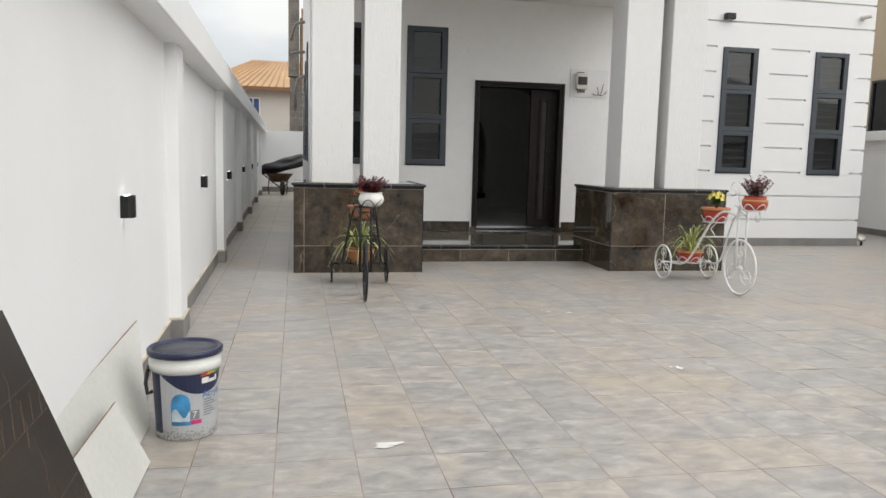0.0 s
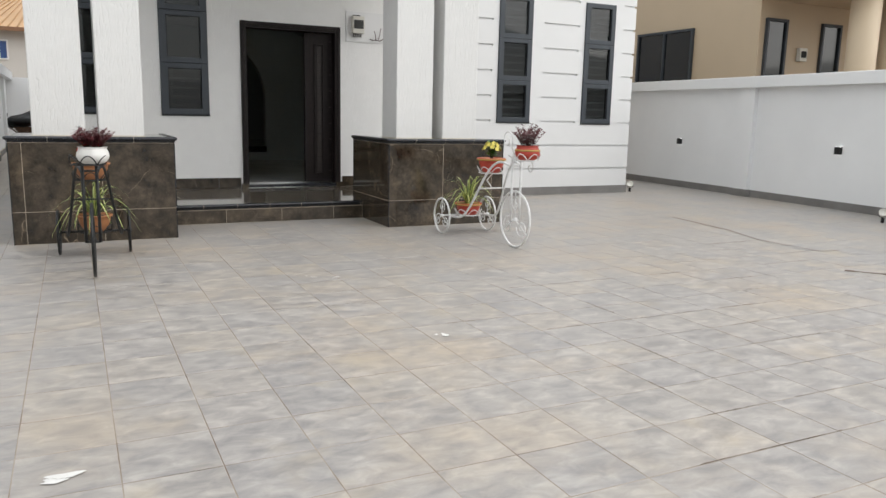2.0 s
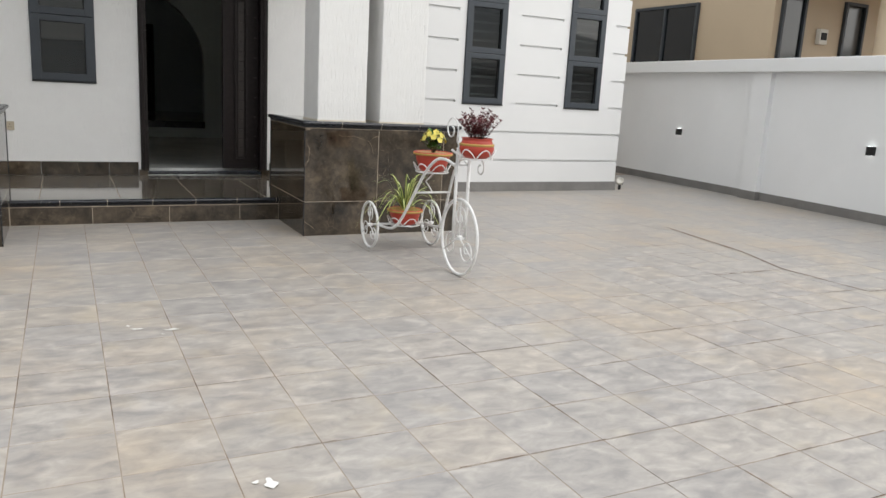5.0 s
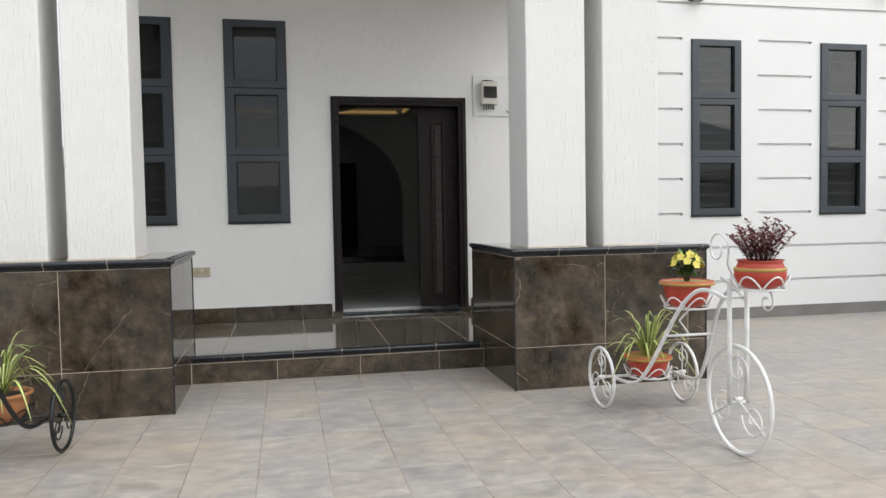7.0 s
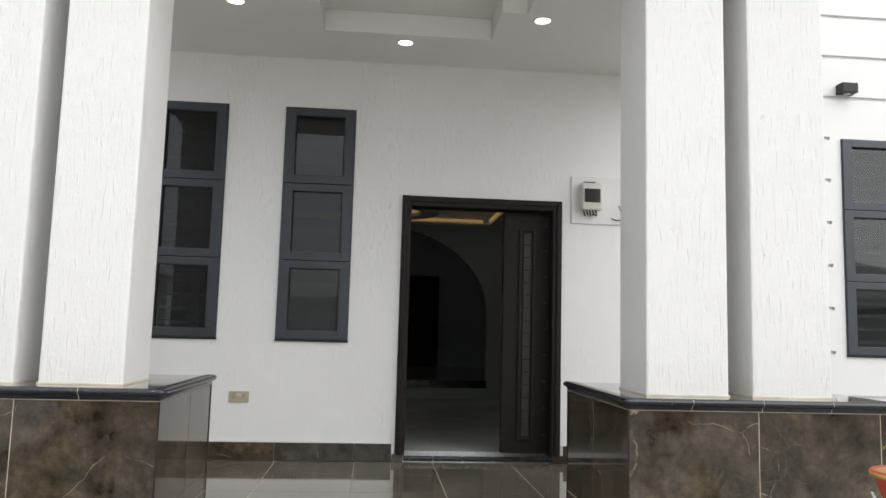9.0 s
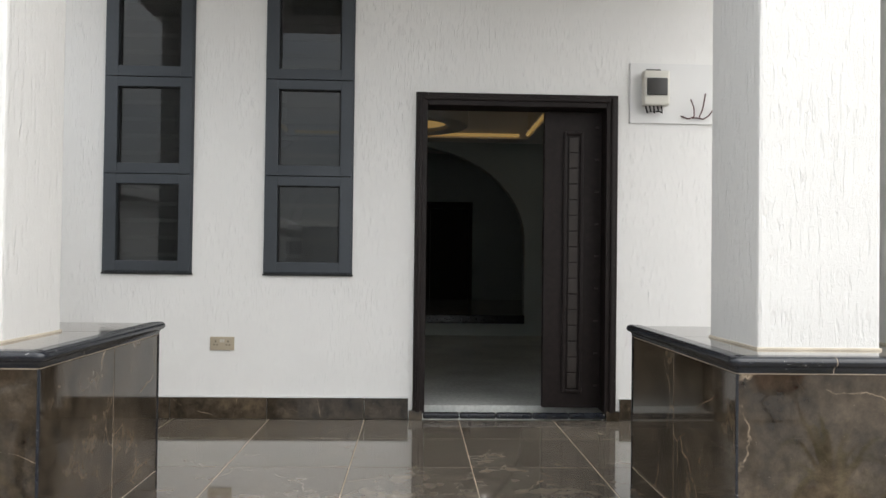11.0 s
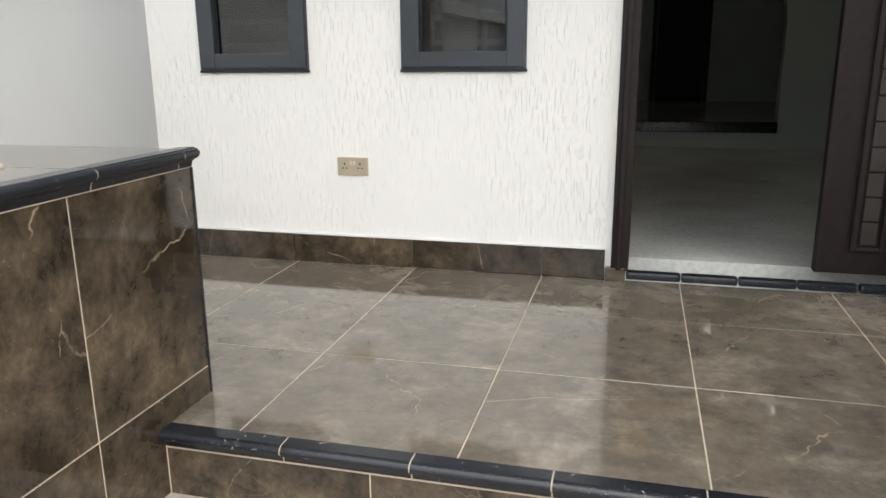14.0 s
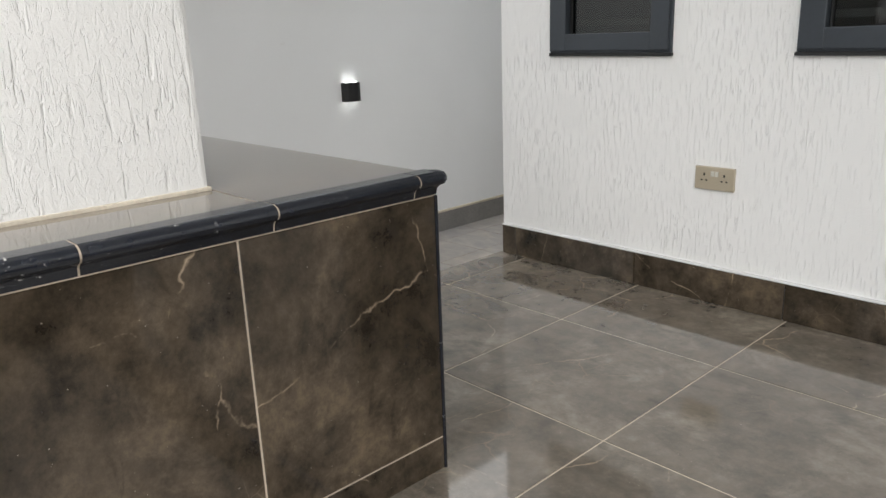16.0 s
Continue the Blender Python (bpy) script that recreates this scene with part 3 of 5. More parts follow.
for yy, flip in ((15.45, 1), (15.62, 0)):
    va, vb = [bm.verts.new((x, yy, z)) for x, z in edge], [bm.verts.new((x, yy, z)) for x, z in outer]
    for i in range(len(edge) - 1):
        try:
            bm.faces.new((va[i], vb[i], vb[i + 1], va[i + 1]))
        except ValueError:
            pass
    if flip:
        front = va
for i in range(len(edge) - 1):
    bm.faces.new((front[i], front[i + 1], va[i + 1], va[i]))
bmesh.ops.recalc_face_normals(bm, faces=bm.faces)
structure(part("wall_hall_arch", bm, HALL), "grey painted hall wall with a wide arch", "wall")
structure(part("hall_step_riser", box(ARCH_X0, ARCH_X1, 15.42, 15.5, ROOM_Z - 0.01, 0.40), HALL), "grey painted riser of the hall step", "step")
structure(part("hall_step_trim", box(ARCH_X0, ARCH_X1, 15.40, 15.5, 0.40, 0.508, 0.01), NOSING), "black nosing of the hall step", "trim")
cove = thing("ceiling_cove", "stepped hall ceiling ring with warm hidden lighting", "ceiling cove", pose(0, 0, 0))
bm = bmesh.new()
RINGS = ((11.4, 14.5, 2.62, 0.9, 3.68),)
for y0, y1, zb, x0, x1 in RINGS:
    for a, b, c0, d in ((x0 - 0.2, x1 + 0.2, y0 - 0.2, y0), (x0 - 0.2, x1 + 0.2, y1, y1 + 0.2), (x0 - 0.2, x0, y0, y1), (x1, x1 + 0.2, y0, y1)):
        add_box(bm, a, b, c0, d, zb, 3.12)
part("cove_frame", bm, CEILING, cove)
for y0, y1, zb, x0, x1 in RINGS:
    for a, b, c0, d in ((x0 + 0.1, x1 - 0.1, y0 + 0.01, y0 + 0.03), (x0 + 0.1, x1 - 0.1, y1 - 0.03, y1 - 0.01), (x0 + 0.01, x0 + 0.03, y0 + 0.1, y1 - 0.1), (x1 - 0.03, x1 - 0.01, y0 + 0.1, y1 - 0.1)):
        part("light_strip", box(a, b, c0, d, zb + 0.02, zb + 0.055), COVE_GLOW, cove, "glowing amber light strip")
part("medallion", lathe([(0.40, 2.67), (0.40, 2.625), (0.42, 2.62), (0.60, 2.62), (0.62, 2.63), (0.62, 3.12)], 40, (2.32, 13.8, 0)), CEILING, cove)
part("light_disc", lathe([(0.40, 2.666), (0.001, 2.665)], 40, (2.32, 13.8, 0)), COVE_GLOW, cove, "glowing amber disc in the ceiling ring")
structure(part("ceiling_bulkhead", box(HOUSE_L + 0.2, 5.2, 14.72, 15.45, 2.72, 3.12), CEILING), "lowered band of the hall ceiling", "ceiling")


def downlight(x, y, z, r=0.055):
    d = thing("downlight", "round recessed white downlight, switched on", "downlight", pose(x, y, z), "downlights")
    part("trim_ring", lathe([(r + 0.014, 0.0), (r + 0.014, -0.006), (r, -0.008), (r, 0.0)], 24), CEILING, d)
    part("lens", lathe([(r * 0.98, -0.001), (r * 0.98, -0.004)], 24), DOWN_GLOW, d, "glowing white lens")


for p in ((2.36, 10.13, CEIL_Z), (3.283, 9.585, CEIL_Z), (1.21, 9.57, CEIL_Z), (3.90, 14.87, 2.72), (3.6, 18.3, 3.12), (1.6, 18.5, 3.12), (4.5, 12.9, 3.12)):
    downlight(*p)
far_door = thing("door_2", "dark brown inner door at the end of the hall", "door", pose(3.0, 19.3, 0.50), "", "structure")
part("leaf", box(-0.34, 0.34, -0.05, -0.004, 0, 1.62, 0.004), DOOR_DARK, far_door)
bm = bmesh.new()
for a in (-0.41, 0.345):
    add_box(bm, a, a + 0.065, -0.07, -0.002, 0, 1.745, 0.004)
add_box(bm, -0.345, 0.345, -0.07, -0.002, 1.63, 1.745, 0.004)
part("frame", bm, DOOR_DARK, far_door)


# ---- windows ----
def window(name, x0, x1, z0, z1, y, mat=ALU, label="tall dark grey aluminium window with three stacked panes"):
    w = tagged(thing(name, label, "window", pose((x0 + x1) / 2, y, z0), "", "structure"), "", "", "house windows")
    hw, h = (x1 - x0) / 2, z1 - z0
    bm = bmesh.new()
    for a, b in ((-hw, -hw + 0.03), (hw - 0.03, hw)):
        add_box(bm, a, b, -0.012, 0.07, 0, h, 0.003)
    for a, b in ((0, 0.03), (h - 0.03, h)):
        add_box(bm, -hw + 0.03, hw - 0.03, -0.012, 0.07, a, b, 0.003)
    part("window_frame", bm, mat, w)
    part("window_sill", box(-hw - 0.004, hw + 0.004, -0.016, 0.0, -0.012, 0.0, 0.002), RUBBER, w)
    step = (h - 0.012) / 3
    for k in range(3):
        b0 = 0.006 + k * step
        bm = bmesh.new()
        for a, b in ((-hw + 0.004, -hw + 0.084), (hw - 0.084, hw - 0.010)):
            add_box(bm, a, b, -0.022, 0.05, b0 + 0.002, b0 + step - 0.002, 0.004)
        for a, b in ((b0 + 0.002, b0 + 0.068), (b0 + step - 0.062, b0 + step - 0.002)):
            add_box(bm, -hw + 0.083, hw - 0.083, -0.0215, 0.05, a, b, 0.004)
        sash = part("sash", bm, mat, w)
        pane = part("pane", box(-hw + 0.084, hw - 0.084, 0.016, 0.022, b0 + 0.055, b0 + step - 0.055), GLASS, sash, "dark tinted glass")
        pane.visible_shadow = False
        bm = bmesh.new()
        for a, b in ((-hw + 0.088, -hw + 0.094), (hw - 0.094, hw - 0.088)):
            add_box(bm, a, b, 0.004, 0.016, b0 + 0.06, b0 + step - 0.06)
        for a in (b0 + 0.06, b0 + step - 0.066):
            add_box(bm, -hw + 0.094, hw - 0.094, 0.004, 0.016, a, a + 0.006)
        part("gasket", bm, RUBBER, sash)
    for k in range(16):
        zz = 0.10 + k * 0.108
        part("security_bar", box(-hw + 0.03, hw - 0.03, 0.10, 0.112, zz, zz + 0.026), PLASTIC, w)
    return w


for k, (a, b) in enumerate(PORCH_WINDOWS):
    window("window_%d" % (k + 1), a, b, WIN_Z0, WIN_Z1, WALL_Y)
for k, (a, b) in enumerate(WING_WINDOWS):
    window("window_%d" % (k + 3), a, b, WING_Z0, WING_Z1, WING_Y)
for k, (a, b) in enumerate(SIDE_WINS):
    w = window("window_%d" % (k + 5), a, b, WIN_Z0, 2.9, 0)
    w.matrix_world = pose(HOUSE_L, (a + b) / 2, WIN_Z0, 0, 0, -90)

# ---- front door ----
door = thing("door_1", "dark brown panelled double door, wide leaf open, narrow leaf shut", "door", pose(DOOR_X0, WALL_Y, PORCH_Z), "", "structure")
DW, DH = DOOR_X1 - DOOR_X0, DOOR_TOP - PORCH_Z
for a, b in ((0.0, 0.075), (DW - 0.075, DW)):
    bm = bmesh.new()
    add_box(bm, a, b, -0.022, 0.16, 0.045, DH, 0.006)
    add_box(bm, a + 0.018 if a == 0 else a + 0.03, b - 0.03 if a == 0 else b - 0.018, -0.034, 0.0, 0.05, DH - 0.018, 0.008)
    part("jamb", bm, DOOR_DARK, door)
bm = bmesh.new()
add_box(bm, 0.076, DW - 0.076, -0.022, 0.16, DH - 0.082, DH - 0.001, 0.006)
add_box(bm, 0.05, DW - 0.05, -0.034, 0.0, DH - 0.05, DH - 0.018, 0.008)
part("lintel", bm, DOOR_DARK, door)
LX0 = 0.839
bm = bmesh.new()
add_box(bm, LX0, DW - 0.077, 0.09, 0.145, 0.062, DH - 0.086, 0.005)
leaf = part("narrow_leaf", bm, DOOR_DARK, door)
px0, px1, pz0, pz1 = LX0 + 0.125, LX0 + 0.255, 0.16, DH - 0.22
bm = bmesh.new()
for a, b, c0, d in ((px0, px0 + 0.02, pz0, pz1), (px1 - 0.02, px1, pz0, pz1), (px0 + 0.02, px1 - 0.02, pz0, pz0 + 0.02), (px0 + 0.02, px1 - 0.02, pz1 - 0.02, pz1)):
    add_box(bm, a, b, 0.074, 0.092, c0, d, 0.006)
part("moulding", bm, DOOR_DARK, leaf)
bm = bmesh.new()
nk = 16
for k in range(nk):
    z = pz0 + 0.03 + k * (pz1 - pz0 - 0.06) / nk
    add_box(bm, px0 + 0.035, px1 - 0.035, 0.082, 0.092, z, z + (pz1 - pz0 - 0.06) / nk - 0.008, 0.003)
part("inlay", bm, DOOR_PANEL, leaf, "brown ribbed inlay strip")
bm = bmesh.new()
for k in range(9):
    z = 0.2 + k * 0.21
    add_box(bm, DW - 0.12, DW - 0.095, 0.082, 0.092, z, z + 0.012, 0.002)
part("rivet_row", bm, DOOR_PANEL, leaf)
for a in (-0.022, DW - 0.063):
    part("jamb_foot", box(a, a + 0.085, -0.03, 0.02, 0.0, 0.06, 0.004), MARBLE, door, "brown tile block under the jamb")
for k in range(5):
    a = 0.065 + k * (DW - 0.13) / 5
    bm = box(a + 0.0015, a + (DW - 0.13) / 5 - 0.0015, -0.022, 0.03, 0.008, 0.044, 0.012)
    part("threshold_tile", bm, NOSING, door, "chipped black bullnose tile")

# ---- electrical fittings on the porch wall ----
panel = thing("meter_panel", "white mounting board with a small breaker box", "electrical panel", pose(3.757, WALL_Y, 2.098))
part("board", box(0, 0.56, -0.014, 0.0, 0, 0.385, 0.002), WHITE_WALL, panel)
bx = part("breaker_box", box(0.07, 0.235, -0.085, -0.014, 0.105, 0.325, 0.012), PLASTIC, panel, "ivory plastic breaker box")
part("flap", box(0.087, 0.218, -0.094, -0.084, 0.165, 0.275, 0.006), mat_plain("smoked_plastic", (0.03, 0.028, 0.025), 0.15, 0, 0.2, 40, 0), bx, "smoked clear flap")
bm = bmesh.new()
for k in range(5):
    add_tube(bm, [(0.09 + k * 0.025, -0.05, 0.106), (0.092 + k * 0.025, -0.055, 0.085), (0.10 + k * 0.024, -0.05, 0.06 + 0.008 * (k % 2)), (0.105 + k * 0.02, -0.03, 0.075)], 0.005, 6)
part("cable_tail", bm, RUBBER, bx)
part("bracket", box(0.095, 0.19, -0.04, -0.014, 0.326, 0.342, 0.003), RUBBER, bx)
WIRE = mat_plain("red_brown_wire", (0.09, 0.03, 0.028), 0.5, 0, 0.2, 60, 0)
for pts in ([(0.33, -0.016, 0.05), (0.37, -0.03, 0.03), (0.41, -0.03, 0.045), (0.40, -0.05, 0.10), (0.375, -0.06, 0.15)], [(0.40, -0.016, 0.04), (0.44, -0.03, 0.035), (0.46, -0.04, 0.09), (0.475, -0.05, 0.19)], [(0.42, -0.02, 0.04), (0.47, -0.03, 0.03), (0.50, -0.04, 0.05), (0.535, -0.05, 0.10)]):
    part("wire", tube(pts, 0.0045, 6), WIRE, panel)
sock = thing("power_socket", "champagne metal double socket with switches", "power socket", pose(1.119, WALL_Y, 0.625))
part("plate", box(0, 0.150, -0.010, 0.0, 0, 0.084, 0.003), BRASS, sock)
for a in (0.062, 0.078):
    part("switch", box(a, a + 0.012, -0.0135, -0.009, 0.05, 0.068, 0.001), PLASTIC, sock)
DARKHOLE = RUBBER
for a in (0.036, 0.112):
    bm = bmesh.new()
    add_box(bm, a - 0.003, a + 0.003, -0.0112, -0.009, 0.05, 0.06)
    for d in (-0.012, 0.006):
        add_box(bm, a + d, a + d + 0.007, -0.0112, -0.009, 0.032, 0.037)
    part("pin_hole", bm, DARKHOLE, sock)


# ---- wall lamps ----
def wall_lamp(m):
    o = thing("wall_lamp", "black box wall lamp throwing light up and down", "wall lamp", m, "yard wall lamps")
    bm = bmesh.new()
    sec = [(-0.05, 0.0), (-0.05, -0.034), (-0.04, -0.048), (-0.02, -0.055), (0.02, -0.055), (0.04, -0.048), (0.05, -0.034), (0.05, 0.0)]
    lo = [bm.verts.new((x, y, -0.05)) for x, y in sec]
    hi = [bm.verts.new((x, y, 0.05)) for x, y in sec]
    for i in range(len(sec)):
        j = (i + 1) % len(sec)
        bm.faces.new((lo[i], lo[j], hi[j], hi[i]))
    bm.faces.new(lo[::-1])
    bm.faces.new(hi)
    bmesh.ops.recalc_face_normals(bm, faces=bm.faces)
    part("housing", bm, BLACK_LAMP, o)
    for s, x in ((-1, -0.024), (-1, 0.024), (1, -0.024), (1, 0.024)):
        part("lens", lathe([(0.009, min(s * 0.0502, s * 0.0515)), (0.009, max(s * 0.0502, s * 0.0515)), (0.001, s * 0.0515)], 12, (x, -0.02, 0)), LAMP_GLOW, o, "glowing cool white lens")
    return o


base_lamp = wall_lamp(pose(left_x(4.04), 4.04, 0.947, 0, 0, 90.9))
for y, z in ((7.38, 0.940), (10.53, 0.914), (14.0, 0.92), (17.4, 0.92), (20.8, 0.92), (23.9, 0.92)):
    copy_thing(base_lamp, pose(left_x(y), y, z, 0, 0, 90.9))
for y in (4.30, 7.86, 11.2):
    copy_thing(base_lamp, pose(right_x(y), y, 0.81, 0, 0, -90 - math.degrees(turn)))
o = thing("wall_lamp", "small black box lamp under the wing eaves", "wall lamp", pose(6.09, WING_Y, 3.275))
part("housing", box(-0.07, 0.07, -0.10, 0.0, 0.0, 0.085, 0.008), BLACK_LAMP, o)
part("lens", lathe([(0.03, -0.004), (0.03, 0.0005)], 20, (0, -0.05, 0)), PLASTIC, o)
o = thing("security_camera", "small white bullet camera on the wing wall", "security camera", pose(8.30, WING_Y, 3.43))
part("mount", lathe([(0.04, 0), (0.04, 0.012), (0.012, 0.02), (0.012, 0.05)], 16), PLASTIC, o).rotation_euler = (radians(90), 0, 0)
bm = lathe([(0.028, -0.07), (0.032, -0.06), (0.032, 0.06), (0.026, 0.07)], 16)
b = part("body", bm, PLASTIC, o)
b.matrix_basis = pose(0.0, -0.08, 0.0, 80, 0, 40)


def spike_light(m):
    o = thing("garden_spotlight", "small white spotlight on a ground stake", "garden light", m, "ground spotlights")
    part("stake", lathe([(0.012, -0.03), (0.02, 0.0), (0.02, 0.05), (0.014, 0.09)], 14), BLACK_LAMP, o)
    part("bracket", tube([(-0.045, 0, 0.10), (-0.04, 0, 0.075), (0, 0, 0.068), (0.04, 0, 0.075), (0.045, 0, 0.10)], 0.006, 6), BLACK_LAMP, o)
    h = part("head", lathe([(0.03, -0.05), (0.045, -0.03), (0.05, 0.03), (0.05, 0.045), (0.044, 0.05), (0.042, 0.042), (0.001, 0.04)], 20), PLASTIC, o, "pale round lamp head")
    h.matrix_basis = pose(0, 0, 0.11, 60, 0, 0)
    return o


sp = spike_light(pose(9.28, 6.66, 0, 0, 0, -60))
copy_thing(sp, pose(8.66, 10.60, 0, 0, 0, -40))

stub = thing("pipe_stub", "short white capped water pipe on the wall pilaster", "pipe", pose(right_x(6.0) - 0.068, 6.0, 0.45))
part("flange", lathe([(0.03, 0.0), (0.03, 0.006), (0.014, 0.009)], 16), PLASTIC, stub).rotation_euler = (0, radians(-90), 0)
part("pipe", tube([(0, 0, 0), (-0.045, 0, 0), (-0.055, 0, -0.012), (-0.055, 0, -0.035)], 0.013, 10), PLASTIC, stub)
part("cap", lathe([(0.001, -0.052), (0.018, -0.052), (0.018, -0.034), (0.013, -0.033)], 12, (-0.055, 0, 0)), SKIRT_GREY, stub, "grey screw cap")

# ---- side of the house: pipes, cable bundle ----
pipes = thing("drain_pipes", "grey plastic waste pipes bracketed to the side wall", "pipes", pose(HOUSE_L, 16.5, 3.0))
for k, pts in enumerate(([(0, 0, 0.9), (-0.18, 0, 0.86), (-0.24, 0.1, 0.7), (-0.28, 0.2, 0.55)], [(0, 0, 0.3), (-0.2, 0, 0.28), (-0.28, 0.1, 0.27)], [(0, -0.2, -0.2), (-0.16, -0.2, -0.28), (-0.2, -0.2, -0.5), (-0.2, -0.2, -0.9)])):
    part("pipe", tube(pts, 0.032, 10), SKIRT_GREY, pipes)
tails = thing("cable_bundle", "loose dark cable bundle hanging beside the porch", "cables", pose(0.10, WALL_Y - 0.03, 3.47))
for k in range(4):
    part("cable", tube([(0.0, 0.0, 0.15), (-0.03 - 0.01 * k, -0.02, 0.05), (-0.05, -0.03 - 0.01 * k, -0.03), (-0.02 + 0.012 * k, -0.03, -0.08 - 0.015 * k)], 0.008, 6), RUBBER, tails)


# ---- potted plants ----
LEAF_GREEN = mat_plain("striped_leaf_green", (0.07, 0.15, 0.02), 0.45, 0, 0.25, 60, 0.05)
LEAF_CREAM = mat_plain("striped_leaf_cream", (0.55, 0.56, 0.2), 0.45, 0, 0.15, 60, 0.05)
LEAF_MID = mat_plain("bright_leaf_green", (0.07, 0.17, 0.025), 0.45, 0, 0.25, 60, 0.05)
PETAL_YELLOW = mat_plain("pale_yellow_petal", (0.65, 0.55, 0.10), 0.55, 0, 0.12, 60, 0)
PETAL_RED = mat_plain("red_petal", (0.5, 0.012, 0.018), 0.55, 0, 0.2, 60, 0)
LEAF_RED = mat_plain("dark_red_leaf", (0.12, 0.012, 0.018), 0.5, 0, 0.4, 60, 0.05)
STEM = mat_plain("plant_stem", (0.07, 0.045, 0.03), 0.8, 0, 0.3, 60, 0.2)
rng = random.Random(7)


def striped_leaf_mesh(length, rise, droop, width):
    """An arching strap leaf in the x-z plane, cream along the middle."""
    bm = bmesh.new()
    n, rows = 9, []
    for i in range(n + 1):
        s = i / n
        x = length * (s * 0.75 + 0.25 * s * s)
        z = rise * math.sin(min(1.0, s * 1.25) * math.pi * 0.5) - droop * max(0.0, s - 0.35) ** 2 * 2.2
        w = width * (0.55 + 0.9 * s - 1.42 * s * s) + 0.0006
        rows.append([bm.verts.new((x, d * w, z + abs(d) * w * 0.35)) for d in (-1, -0.5, 0.5, 1)])
    for a, b in zip(rows, rows[1:]):
        for k in range(3):
            f = bm.faces.new((a[k], b[k], b[k + 1], a[k + 1]))
            f.material_index, f.smooth = (1 if k == 1 else 0), True
    me = bpy.data.meshes.new("leaf")
    bm.to_mesh(me)
    bm.free()
    me.materials.append(LEAF_GREEN)
    me.materials.append(LEAF_CREAM)
    return me


STRAPS = [striped_leaf_mesh(*v) for v in ((0.20, 0.16, 0.10, 0.009), (0.24, 0.12, 0.16, 0.010), (0.17, 0.21, 0.04, 0.008), (0.27, 0.10, 0.22, 0.010), (0.14, 0.23, 0.02, 0.008), (0.22, 0.18, 0.12, 0.009))]


def strap_plant(owner, z, count=38):
    for k in range(count):
        a = k * 2.39996 + rng.uniform(-0.25, 0.25)
        leaf = new("leaf", rng.choice(STRAPS))
        leaf.parent = owner
        s = rng.uniform(1.0, 1.4)
        leaf.matrix_basis = pose(0.012 * math.cos(a), 0.012 * math.sin(a), z, rng.uniform(-9, 9), rng.uniform(-14, 8), math.degrees(a)) @ Matrix.Diagonal((s, 1.3, s, 1))


def add_leaf(bm, base, direction, up, length, width, index=0):
    d, u = Vector(direction).normalized(), Vector(up)
    s = d.cross(u)
    s = s.normalized() if s.length > 1e-4 else d.orthogonal().normalized()
    n = s.cross(d)
    b = Vector(base)
    vs = [bm.verts.new(p) for p in (b, b + d * length * 0.45 + s * width - n * width * 0.2, b + d * length + n * length * -0.12, b + d * length * 0.45 - s * width - n * width * 0.2, b + d * length * 0.5)]
    for q in ((0, 1, 4), (1, 2, 4), (4, 2, 3), (0, 4, 3)):
        f = bm.faces.new([vs[i] for i in q])
        f.material_index, f.smooth = index, True


def red_shrub(owner, z, height=0.21, spread=0.13, stems=30):
    bms, bml = bmesh.new(), bmesh.new()
    for k in range(stems):
        a, r = k * 2.39996, spread * math.sqrt((k + 0.5) / stems)
        h = height * rng.uniform(0.62, 1.0) * (1.0 - 0.25 * (r / spread) ** 2)
        root = Vector((0.35 * r * math.cos(a), 0.35 * r * math.sin(a), z))
        tip = Vector((r * math.cos(a) * 1.15, r * math.sin(a) * 1.15, z + h))
        mid = root.lerp(tip, 0.5) + Vector((0, 0, h * 0.08))
        add_tube(bms, [root, mid, tip], 0.0022, 5, taper=lambda s: 1 - 0.6 * s)
        for j in range(26):
            s = 0.18 + 0.82 * j / 25
            p = root.lerp(mid, s * 2) if s < 0.5 else mid.lerp(tip, s * 2 - 1)
            b = j * 2.4 + rng.uniform(-0.3, 0.3)
            add_leaf(bml, p, (math.cos(b), math.sin(b), rng.uniform(0.3, 0.9)), (0, 0, 1), rng.uniform(0.022, 0.034), rng.uniform(0.006, 0.0095))
    part("stem", bms, STEM, owner)
    part("foliage", bml, LEAF_RED, owner, "small crowded dark red leaves")


